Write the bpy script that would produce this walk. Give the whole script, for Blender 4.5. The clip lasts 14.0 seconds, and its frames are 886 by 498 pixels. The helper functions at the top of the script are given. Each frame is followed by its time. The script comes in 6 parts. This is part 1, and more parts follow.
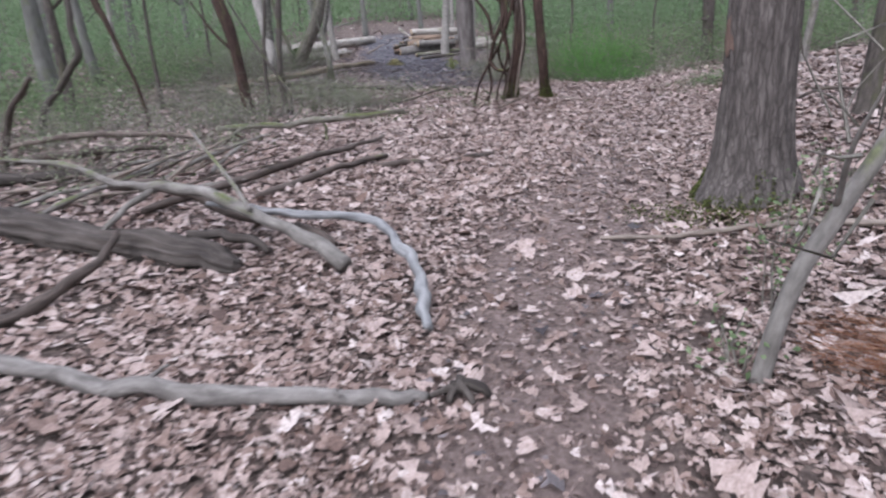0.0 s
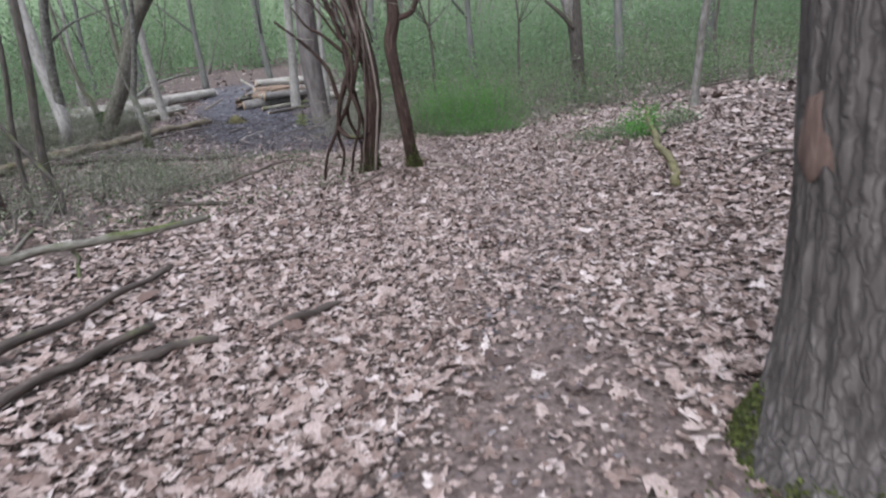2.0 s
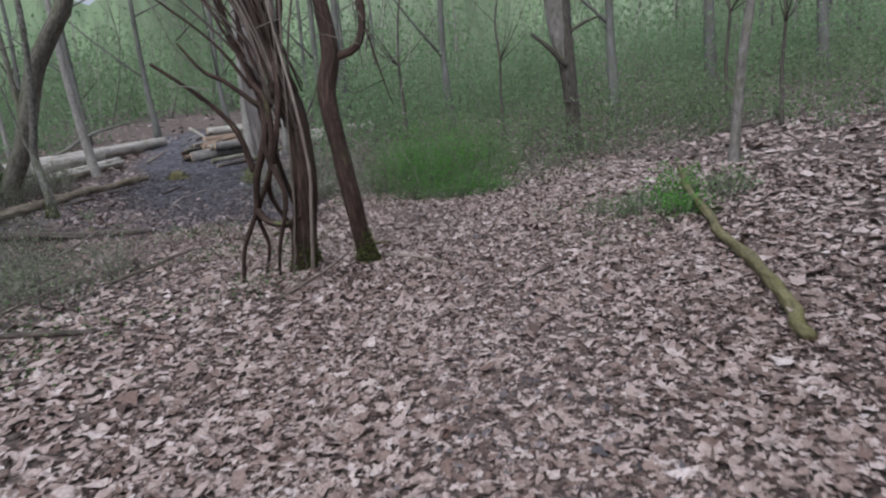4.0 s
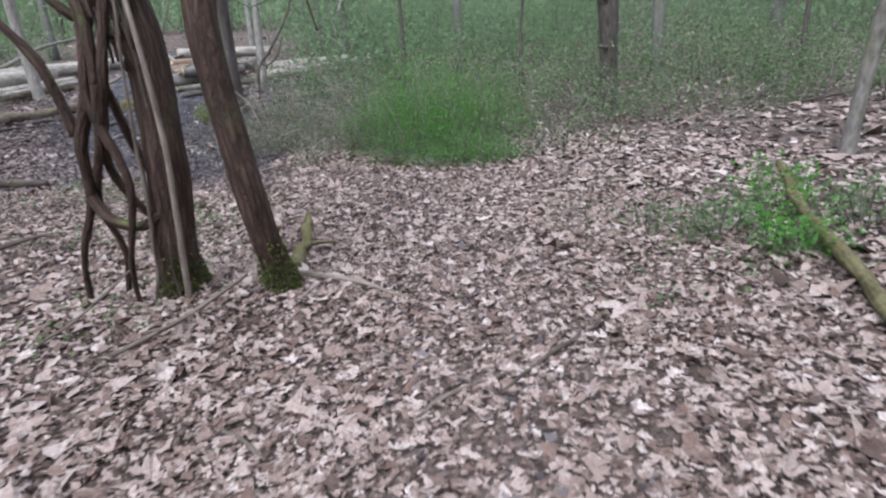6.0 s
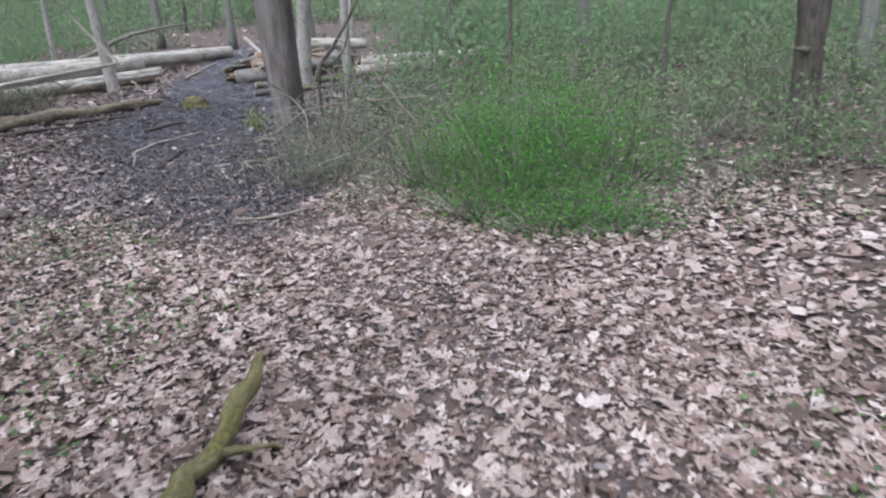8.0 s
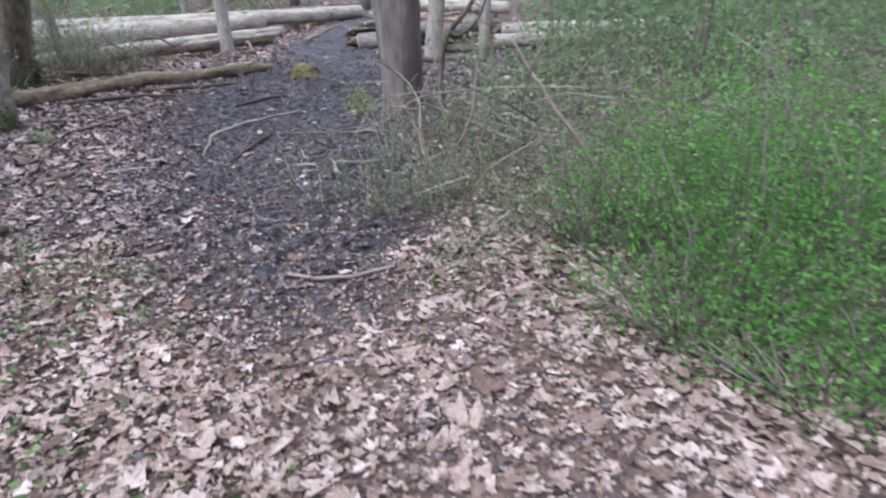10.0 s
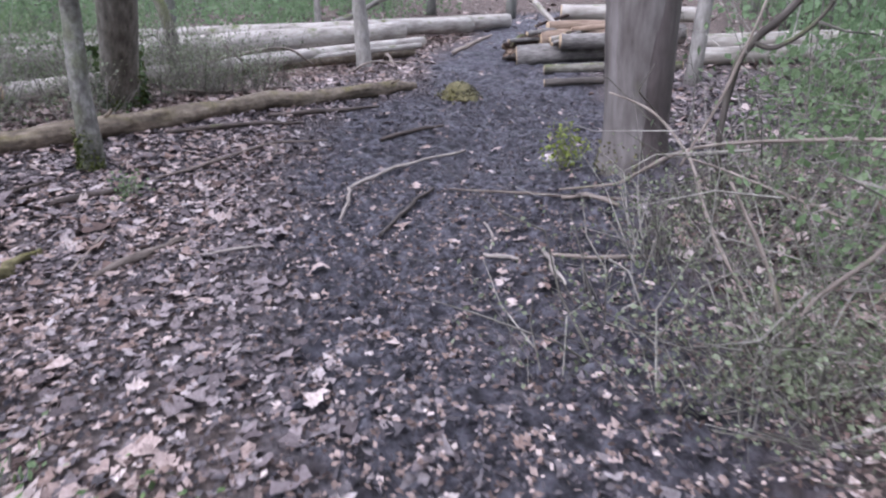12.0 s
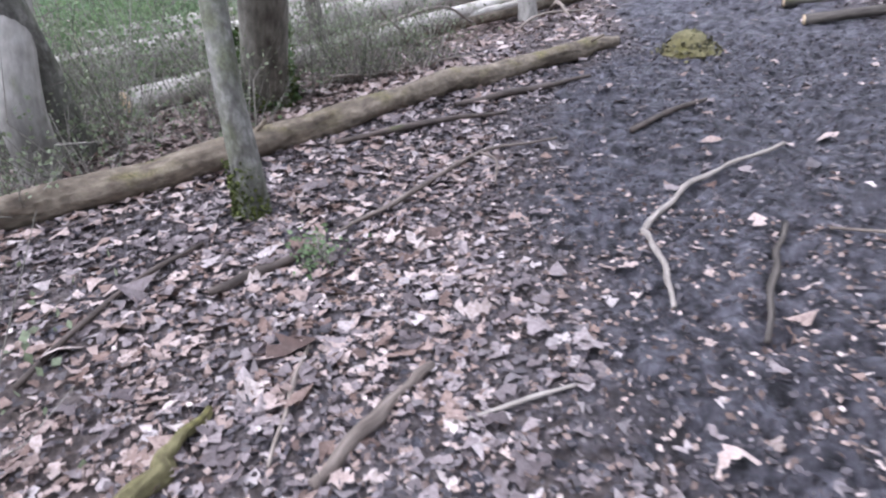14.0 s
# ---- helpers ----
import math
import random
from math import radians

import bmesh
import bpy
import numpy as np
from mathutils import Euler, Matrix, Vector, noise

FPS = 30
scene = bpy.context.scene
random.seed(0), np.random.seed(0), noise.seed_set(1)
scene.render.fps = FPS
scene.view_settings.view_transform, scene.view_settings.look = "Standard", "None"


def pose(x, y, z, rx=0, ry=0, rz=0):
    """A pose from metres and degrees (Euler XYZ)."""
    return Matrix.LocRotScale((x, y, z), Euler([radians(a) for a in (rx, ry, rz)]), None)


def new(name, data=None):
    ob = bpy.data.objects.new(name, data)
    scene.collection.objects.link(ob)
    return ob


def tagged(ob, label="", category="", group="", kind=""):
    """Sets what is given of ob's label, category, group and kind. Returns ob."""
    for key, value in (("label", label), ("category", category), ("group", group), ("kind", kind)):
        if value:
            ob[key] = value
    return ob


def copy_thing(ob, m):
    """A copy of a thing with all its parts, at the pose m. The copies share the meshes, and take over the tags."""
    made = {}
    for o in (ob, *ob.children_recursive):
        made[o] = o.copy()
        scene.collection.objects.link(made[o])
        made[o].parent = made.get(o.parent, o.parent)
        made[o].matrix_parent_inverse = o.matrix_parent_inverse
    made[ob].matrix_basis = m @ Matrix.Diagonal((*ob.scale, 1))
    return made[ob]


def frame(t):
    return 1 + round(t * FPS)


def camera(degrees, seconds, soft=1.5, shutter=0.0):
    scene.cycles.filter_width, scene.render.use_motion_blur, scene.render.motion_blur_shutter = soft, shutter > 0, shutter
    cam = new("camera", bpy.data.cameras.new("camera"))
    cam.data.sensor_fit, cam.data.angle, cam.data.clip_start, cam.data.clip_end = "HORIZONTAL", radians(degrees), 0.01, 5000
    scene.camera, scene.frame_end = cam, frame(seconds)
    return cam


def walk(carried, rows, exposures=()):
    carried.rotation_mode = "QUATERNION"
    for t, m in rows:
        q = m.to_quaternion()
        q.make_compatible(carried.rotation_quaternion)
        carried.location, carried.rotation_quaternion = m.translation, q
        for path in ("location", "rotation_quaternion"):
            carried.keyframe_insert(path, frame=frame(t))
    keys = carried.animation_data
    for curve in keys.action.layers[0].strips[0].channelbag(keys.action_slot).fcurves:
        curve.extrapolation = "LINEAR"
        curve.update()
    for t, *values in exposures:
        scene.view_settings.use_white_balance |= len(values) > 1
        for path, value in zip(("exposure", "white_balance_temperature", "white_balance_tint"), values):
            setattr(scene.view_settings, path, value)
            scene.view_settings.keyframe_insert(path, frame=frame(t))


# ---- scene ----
# ---- camera: seconds, place, turn ----
PATH = [
    (0.0, -0.295, -6.944, 1.103, 70.85, 2.69, 13.30),
    (0.5, -0.303, -6.277, 1.046, 70.31, 3.17, 6.28),
    (1.0, -0.383, -5.649, 1.127, 69.31, 4.18, 3.02),
    (1.5, -0.393, -5.007, 1.212, 70.60, 3.93, 1.94),
    (2.0, -0.438, -4.390, 1.317, 73.57, 5.01, 0.59),
    (2.5, -0.454, -3.770, 1.388, 76.48, 5.53, 0.74),
    (3.0, -0.433, -3.151, 1.446, 76.89, 5.88, -0.63),
    (3.5, -0.395, -2.519, 1.472, 76.97, 5.97, -1.02),
    (3.7, -0.349, -2.289, 1.492, 76.99, 6.09, -1.31),
    (5.8, 0.004, 0.022, 1.502, 71.35, 2.95, -0.11),
    (6.0, 0.042, 0.266, 1.501, 71.05, 2.28, 0.39),
    (6.5, 0.115, 0.931, 1.527, 71.24, 1.82, 1.37),
    (7.0, 0.126, 1.577, 1.516, 71.12, 2.33, 5.15),
    (7.5, 0.218, 2.273, 1.521, 70.92, 2.73, 8.76),
    (7.7, 0.198, 2.519, 1.534, 71.04, 2.15, 10.11),
    (9.8, -0.463, 4.734, 1.553, 67.47, -0.86, 22.60),
    (10.0, -0.582, 4.914, 1.559, 67.79, -0.71, 24.76),
    (10.5, -0.978, 5.301, 1.527, 67.53, 0.14, 30.29),
    (11.0, -1.451, 5.767, 1.470, 67.13, -0.99, 34.66),
    (11.5, -1.978, 6.139, 1.483, 68.25, -1.40, 36.76),
    (12.0, -2.429, 6.498, 1.449, 68.79, -0.78, 35.30),
    (12.5, -2.870, 6.768, 1.490, 69.31, 1.37, 33.49),
    (13.0, -3.336, 6.972, 1.453, 68.11, 2.97, 32.23),
    (13.5, -3.869, 7.085, 1.418, 66.09, 4.06, 39.78),
    (14.0, -4.347, 7.209, 1.436, 64.59, 5.16, 43.38),
]

cam = camera(74.00, 14.0, soft=2.2, shutter=0.28)
walk(cam, [(t, pose(x, y, z, a, b, c)) for t, x, y, z, a, b, c in PATH],
     exposures=[(0.0, 0.77, 5780, 16), (1.5, 0.87, 5780, 12), (2.2, 0.6, 5780, 11), (3.0, 0.27, 5800, 11), (3.7, 0.2, 5800, 11), (5.8, 0.76, 5730, 10), (7.7, 0.9, 5700, 10), (9.8, 1.03, 5680, 12), (11.5, 1.04, 5600, 20), (12.6, 1.06, 5590, 19), (13.5, 1.3, 5580, 17), (14.0, 1.38, 5600, 16)])

# ---- light: an even overcast sky over bare spring woods ----
world = bpy.data.worlds.new("sky")
scene.world = world
world.use_nodes = True
wn = world.node_tree
sky = wn.nodes.new("ShaderNodeTexSky")
sky.sky_type, sky.sun_disc = "NISHITA", False
sky.sun_elevation, sky.sun_rotation = radians(52), radians(200)
sky.air_density, sky.dust_density, sky.ozone_density = 1.0, 6.0, 1.0
wn.nodes["Background"].inputs["Strength"].default_value = 0.15
pale = wn.nodes.new("ShaderNodeHueSaturation")
pale.inputs["Saturation"].default_value = 0.3
wn.links.new(sky.outputs[0], pale.inputs["Color"])
wn.links.new(pale.outputs[0], wn.nodes["Background"].inputs["Color"])
sun = new("sun", bpy.data.lights.new("sun", "SUN"))
sun.data.energy, sun.data.angle, sun.data.color = 1.0, radians(60), (1.0, 0.96, 0.92)
sun.matrix_world = pose(0, 0, 30, 38, 0, 160)

# ---- materials ----


def material(name, rough=0.8):
    m = bpy.data.materials.new(name)
    m.use_nodes = True
    bsdf = m.node_tree.nodes["Principled BSDF"]
    bsdf.inputs["Roughness"].default_value = rough
    bsdf.inputs["Specular IOR Level"].default_value = 0.3
    return m, m.node_tree.nodes, m.node_tree.links, bsdf


def ramp(nodes, stops):
    r = nodes.new("ShaderNodeValToRGB")
    e = r.color_ramp.elements
    e[0].position, e[1].position = stops[0][0], stops[-1][0]
    e[0].color, e[1].color = (*stops[0][1], 1), (*stops[-1][1], 1)
    for p, c in stops[1:-1]:
        e.new(p).color = (*c, 1)
    return r


def noise_tex(nodes, links, vec, scale, detail=5, stretch=(1, 1, 1), rough=0.6):
    mp = nodes.new("ShaderNodeMapping")
    mp.inputs["Scale"].default_value = stretch
    links.new(vec, mp.inputs["Vector"])
    n = nodes.new("ShaderNodeTexNoise")
    n.inputs["Scale"].default_value, n.inputs["Detail"].default_value = scale, detail
    n.inputs["Roughness"].default_value = rough
    links.new(mp.outputs[0], n.inputs["Vector"])
    return n.outputs["Fac"]


def mixed(nodes, links, fac, a, b):
    m = nodes.new("ShaderNodeMix")
    m.data_type = "RGBA"
    if isinstance(fac, float):
        m.inputs["Factor"].default_value = fac
    else:
        links.new(fac, m.inputs["Factor"])
    for s, v in ((6, a), (7, b)):
        if isinstance(v, tuple):
            m.inputs[s].default_value = (*v, 1)
        else:
            links.new(v, m.inputs[s])
    return m.outputs[2]


def bumped(nodes, links, bsdf, height, strength, dist):
    b = nodes.new("ShaderNodeBump")
    b.inputs["Strength"].default_value, b.inputs["Distance"].default_value = strength, dist
    links.new(height, b.inputs["Height"])
    links.new(b.outputs[0], bsdf.inputs["Normal"])


def ranged(nodes, links, v, lo, hi, to0=0.0, to1=1.0):
    r = nodes.new("ShaderNodeMapRange")
    r.inputs[1].default_value, r.inputs[2].default_value = lo, hi
    r.inputs[3].default_value, r.inputs[4].default_value = to0, to1
    links.new(v, r.inputs[0])
    return r.outputs[0]


def times(nodes, links, a, b):
    m = nodes.new("ShaderNodeMath")
    m.operation = "MULTIPLY"
    links.new(a, m.inputs[0])
    if isinstance(b, float):
        m.inputs[1].default_value = b
    else:
        links.new(b, m.inputs[1])
    return m.outputs[0]


def bark(name, dark, mid, light, fine=30, along=0.2, blotch=4, moss=0.0, moss_col=(0.10, 0.12, 0.04), relief=0.01, rough=0.85, plates=0.0):
    """Bark or wood whose grain runs along the limb; moss settles on the upper side in patches."""
    m, n, l, bsdf = material(name, rough)
    at = n.new("ShaderNodeAttribute")
    at.attribute_name = "grain"
    v = at.outputs["Vector"]
    a = noise_tex(n, l, v, fine, 6, (1, 1, along))
    b = noise_tex(n, l, v, blotch, 4, (1, 1, 0.5))
    r = ramp(n, [(0.3, dark), (0.5, mid), (0.72, light)])
    l.new(a, r.inputs[0])
    r2 = ramp(n, [(0.35, tuple(c * 0.55 for c in mid)), (0.65, light)])
    l.new(b, r2.inputs[0])
    col = mixed(n, l, 0.35, r.outputs[0], r2.outputs[0])
    if plates:
        mp = n.new("ShaderNodeMapping")
        mp.inputs["Scale"].default_value = (1, 1, 0.09)
        wv = n.new("ShaderNodeMix")
        wv.data_type, wv.blend_type = "RGBA", "ADD"
        wv.inputs["Factor"].default_value = 0.035
        nz = n.new("ShaderNodeTexNoise")
        nz.inputs["Scale"].default_value = 16
        l.new(v, nz.inputs["Vector"])
        l.new(v, wv.inputs[6])
        l.new(nz.outputs["Color"], wv.inputs[7])
        l.new(wv.outputs[2], mp.inputs["Vector"])
        vo = n.new("ShaderNodeTexVoronoi")
        vo.feature = "DISTANCE_TO_EDGE"
        vo.inputs["Scale"].default_value = plates
        l.new(mp.outputs[0], vo.inputs["Vector"])
        crack = ranged(n, l, vo.outputs["Distance"], 0.0, 0.2, 0.45, 1.0)
        col = mixed(n, l, crack, dark, col)
        a = times(n, l, crack, ranged(n, l, a, 0.2, 0.9, 0.5, 1.0))
    if moss > 0:
        geo = n.new("ShaderNodeNewGeometry")
        sep = n.new("ShaderNodeSeparateXYZ")
        l.new(geo.outputs["Normal"], sep.inputs[0])
        up = ranged(n, l, sep.outputs[2], -0.3, 0.7)
        pat = ranged(n, l, noise_tex(n, l, v, 5, 6, (1, 1, 0.6)), 0.62 - 0.3 * moss, 0.75 - 0.3 * moss)
        mr = ramp(n, [(0.3, tuple(c * 0.5 for c in moss_col)), (0.7, tuple(c * 1.5 for c in moss_col))])
        l.new(noise_tex(n, l, v, 60, 3), mr.inputs[0])
        col = mixed(n, l, times(n, l, up, pat), col, mr.outputs[0])
    l.new(col, bsdf.inputs["Base Color"])
    bumped(n, l, bsdf, a, 0.7, relief)
    return m


OAK = bark("furrowed_oak_bark", (0.022, 0.018, 0.016), (0.092, 0.08, 0.074), (0.225, 0.2, 0.186), 26, 0.16, 3, 0.0, relief=0.016, plates=42)
GREY = bark("grey_smooth_bark", (0.06, 0.055, 0.05), (0.165, 0.152, 0.138), (0.3, 0.285, 0.265), 24, 0.4, 5, 0.35, relief=0.006)
BEECH = bark("smooth_beech_bark", (0.04, 0.032, 0.029), (0.125, 0.109, 0.102), (0.25, 0.23, 0.222), 9, 0.18, 5, 0.15, relief=0.012)
BROWN = bark("red_brown_bark", (0.014, 0.009, 0.007), (0.056, 0.034, 0.027), (0.122, 0.08, 0.064), 40, 0.12, 5, 0.2, relief=0.02, plates=34)
DARKTREE = bark("dark_tree_bark", (0.022, 0.019, 0.017), (0.07, 0.06, 0.053), (0.15, 0.132, 0.117), 34, 0.2, 4, 0.3, relief=0.01)
PALE = bark("pale_sapling_bark", (0.13, 0.12, 0.11), (0.25, 0.235, 0.215), (0.38, 0.36, 0.335), 22, 0.4, 4, 0.1, relief=0.003)
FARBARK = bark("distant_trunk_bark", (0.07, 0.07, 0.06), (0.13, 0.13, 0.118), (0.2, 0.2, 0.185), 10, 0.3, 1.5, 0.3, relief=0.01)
LIMB = bark("lichened_limb_bark", (0.05, 0.045, 0.041), (0.155, 0.142, 0.132), (0.31, 0.293, 0.276), 30, 0.3, 9, 0.0, relief=0.008)
BLEACHED = bark("bare_silver_wood", (0.09, 0.093, 0.098), (0.19, 0.194, 0.2), (0.32, 0.32, 0.325), 45, 0.1, 6, 0.0, relief=0.004, rough=0.65)
DRYSTICK = bark("dry_stick_bark", (0.07, 0.055, 0.045), (0.2, 0.165, 0.14), (0.36, 0.31, 0.27), 50, 0.15, 7, 0.08, relief=0.004)
PALESTICK = bark("peeled_stick_wood", (0.2, 0.17, 0.14), (0.4, 0.35, 0.3), (0.58, 0.52, 0.46), 50, 0.12, 7, 0.0, relief=0.003)
DARKSTICK = bark("wet_dark_stick_bark", (0.018, 0.014, 0.012), (0.06, 0.047, 0.04), (0.14, 0.11, 0.095), 45, 0.16, 6, 0.1, relief=0.006, rough=0.7)
ROTTEN = bark("rotten_log_bark", (0.012, 0.01, 0.009), (0.05, 0.042, 0.037), (0.13, 0.112, 0.1), 30, 0.1, 5, 0.0, relief=0.02)
MOSSLOG = bark("mossy_log_bark", (0.035, 0.027, 0.021), (0.135, 0.107, 0.08), (0.31, 0.262, 0.2), 18, 0.6, 11, 0.32, (0.14, 0.12, 0.06), relief=0.03)
MOSSY = bark("thick_moss_bark", (0.045, 0.036, 0.02), (0.12, 0.105, 0.05), (0.22, 0.2, 0.1), 40, 0.5, 6, 0.4, (0.115, 0.104, 0.035), relief=0.02)
CUTLOG = bark("felled_log_bark", (0.15, 0.13, 0.115), (0.35, 0.32, 0.285), (0.56, 0.53, 0.49), 14, 0.25, 3, 0.12, relief=0.006)
ORANGE = bark("split_orange_wood", (0.1, 0.065, 0.045), (0.24, 0.172, 0.125), (0.38, 0.295, 0.23), 30, 0.12, 4, 0.0, relief=0.01)
LICHEN = bark("lichened_dark_bark", (0.03, 0.028, 0.025), (0.1, 0.095, 0.082), (0.3, 0.292, 0.27), 26, 0.7, 11, 0.6, (0.09, 0.1, 0.05), relief=0.01)
IVYBARK = bark("mossy_brown_bark", (0.04, 0.036, 0.029), (0.135, 0.124, 0.102), (0.29, 0.274, 0.24), 22, 0.4, 5, 0.6, (0.085, 0.1, 0.035), relief=0.016)
NEEDLE_WOOD = bark("rusty_bark_strip", (0.05, 0.03, 0.024), (0.125, 0.082, 0.066), (0.21, 0.15, 0.125), 40, 0.2, 6)
BENT = bark("weathered_stick_wood", (0.12, 0.1, 0.09), (0.27, 0.235, 0.21), (0.42, 0.38, 0.345), 50, 0.12, 9)
BROWNSTICK = bark("brown_stick_bark", (0.045, 0.034, 0.028), (0.125, 0.1, 0.085), (0.24, 0.2, 0.175), 50, 0.14, 8)
# darker copy of the beech bark, the shade of its unlit side as colour
SHADEBARK = bark("shaded_beech_bark", (0.03, 0.023, 0.021), (0.078, 0.063, 0.06), (0.15, 0.127, 0.122), 14, 0.2, 5, 0.0, relief=0.008, rough=0.6)
RAW, _n, _l, _b = material("raw_cut_wood", 0.8)
_tc = _n.new("ShaderNodeTexCoord")
_r = ramp(_n, [(0.3, (0.32, 0.23, 0.14)), (0.7, (0.58, 0.46, 0.32))])
_l.new(noise_tex(_n, _l, _tc.outputs["Object"], 12, 5), _r.inputs[0])
_l.new(_r.outputs[0], _b.inputs["Base Color"])


def leaf_material(name, stops, rough=0.6, per_object=False, thin=0.0):
    m, n, l, bsdf = material(name, rough)
    r = ramp(n, stops)
    if per_object:
        l.new(n.new("ShaderNodeObjectInfo").outputs["Random"], r.inputs[0])
    else:
        l.new(n.new("ShaderNodeNewGeometry").outputs["Random Per Island"], r.inputs[0])
    tc = n.new("ShaderNodeTexCoord")
    g = noise_tex(n, l, tc.outputs["Object"], 60, 4)
    k = ramp(n, [(0.3, (0.6, 0.57, 0.55)), (0.65, (1.1, 1.1, 1.1))])
    l.new(g, k.inputs[0])
    mul = n.new("ShaderNodeMix")
    mul.data_type, mul.blend_type = "RGBA", "MULTIPLY"
    mul.inputs["Factor"].default_value = 1.0
    l.new(r.outputs[0], mul.inputs[6])
    l.new(k.outputs[0], mul.inputs[7])
    l.new(mul.outputs[2], bsdf.inputs["Base Color"])
    if thin:
        tr = n.new("ShaderNodeBsdfTranslucent")
        l.new(mul.outputs[2], tr.inputs["Color"])
        mx = n.new("ShaderNodeMixShader")
        mx.inputs[0].default_value = thin
        l.new(bsdf.outputs[0], mx.inputs[1])
        l.new(tr.outputs[0], mx.inputs[2])
        l.new(mx.outputs[0], n["Material Output"].inputs["Surface"])
    return m


DEAD_STOPS = [(0.0, (0.07, 0.046, 0.04)), (0.12, (0.165, 0.11, 0.091)), (0.28, (0.25, 0.183, 0.158)), (0.5, (0.33, 0.256, 0.232)), (0.75, (0.41, 0.33, 0.305)), (0.94, (0.465, 0.39, 0.366)), (1.0, (0.55, 0.485, 0.463))]
DEAD = leaf_material("dry_oak_leaf", DEAD_STOPS)
DEAD_ONE = leaf_material("dry_oak_leaf_single", DEAD_STOPS, per_object=True)
WET = leaf_material("wet_dead_leaf", [(0.0, (0.042, 0.037, 0.041)), (0.4, (0.092, 0.081, 0.087)), (0.75, (0.155, 0.136, 0.14)), (0.93, (0.21, 0.184, 0.186)), (1.0, (0.28, 0.25, 0.25))], 0.62)
GREEN = leaf_material("fresh_green_leaf", [(0.0, (0.07, 0.18, 0.04)), (0.5, (0.115, 0.3, 0.055)), (1.0, (0.18, 0.4, 0.09))], 0.55, thin=0.45)
SHRUBLEAF = leaf_material("budding_shrub_leaf", [(0.0, (0.11, 0.165, 0.08)), (0.5, (0.185, 0.27, 0.135)), (1.0, (0.27, 0.37, 0.2))], 0.55, thin=0.5)
LILAC = leaf_material("grey_sodden_leaf", [(0.0, (0.085, 0.068, 0.071)), (0.4, (0.17, 0.142, 0.146)), (0.8, (0.27, 0.23, 0.231)), (1.0, (0.42, 0.375, 0.37))], 0.6)
CRUMB = leaf_material("crumbled_leaf", [(0.0, (0.055, 0.037, 0.032)), (0.3, (0.15, 0.108, 0.094)), (0.65, (0.27, 0.205, 0.182)), (0.9, (0.38, 0.3, 0.275)), (1.0, (0.52, 0.45, 0.42))], 0.7)
MUCK = leaf_material("rotted_leaf_muck", [(0.0, (0.03, 0.027, 0.031)), (0.5, (0.075, 0.066, 0.075)), (0.85, (0.115, 0.102, 0.112)), (1.0, (0.17, 0.15, 0.158))], 0.6)
SPROUT = leaf_material("yellow_green_shoot", [(0.0, (0.15, 0.19, 0.04)), (0.5, (0.25, 0.31, 0.065)), (1.0, (0.36, 0.42, 0.12))], 0.6, thin=0.4)
UNDERLEAF = leaf_material("dull_undergrowth_leaf", [(0.0, (0.13, 0.155, 0.095)), (0.5, (0.225, 0.265, 0.165)), (1.0, (0.34, 0.39, 0.265))], 0.6, thin=0.45)
# pale, narrow greens: the haze of distance is mixed into the leaf colour
FARLEAF = leaf_material("hazed_spring_foliage", [(0.0, (0.18, 0.27, 0.145)), (0.5, (0.21, 0.315, 0.17)), (1.0, (0.24, 0.35, 0.195))], 0.8, thin=0.5)
IVY = leaf_material("dark_ivy_leaf", [(0.0, (0.035, 0.065, 0.02)), (0.6, (0.075, 0.125, 0.04)), (1.0, (0.13, 0.19, 0.07))], 0.5)
MOSS = leaf_material("moss_tuft", [(0.0, (0.035, 0.045, 0.012)), (0.5, (0.07, 0.085, 0.02)), (1.0, (0.12, 0.14, 0.04))], 0.9)
YMOSS = leaf_material("yellow_green_sprout", [(0.0, (0.045, 0.043, 0.024)), (0.5, (0.1, 0.093, 0.046)), (1.0, (0.19, 0.178, 0.09))], 0.7)
NEEDLE = leaf_material("rusty_needle", [(0.0, (0.14, 0.06, 0.03)), (0.5, (0.28, 0.13, 0.075)), (1.0, (0.42, 0.24, 0.15))], 0.7)
TWIG = leaf_material("fine_twig", [(0.0, (0.09, 0.085, 0.072)), (0.5, (0.2, 0.189, 0.164)), (1.0, (0.36, 0.344, 0.308))], 0.8)

# backdrop colour: far woods and the haze over them, painted together
HAZE, _n, _l, _b = material("hazed_distant_woods", 0.95)
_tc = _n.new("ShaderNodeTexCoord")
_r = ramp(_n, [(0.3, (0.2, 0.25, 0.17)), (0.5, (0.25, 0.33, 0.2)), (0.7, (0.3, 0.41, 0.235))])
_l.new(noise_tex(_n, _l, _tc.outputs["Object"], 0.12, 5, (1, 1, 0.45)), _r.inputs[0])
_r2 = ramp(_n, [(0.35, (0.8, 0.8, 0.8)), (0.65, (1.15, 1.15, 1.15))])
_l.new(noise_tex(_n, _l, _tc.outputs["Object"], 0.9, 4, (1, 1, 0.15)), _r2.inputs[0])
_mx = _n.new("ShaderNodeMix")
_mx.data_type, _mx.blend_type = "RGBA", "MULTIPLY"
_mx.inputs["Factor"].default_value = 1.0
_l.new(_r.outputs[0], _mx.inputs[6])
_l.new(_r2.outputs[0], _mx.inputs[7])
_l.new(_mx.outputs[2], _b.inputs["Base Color"])

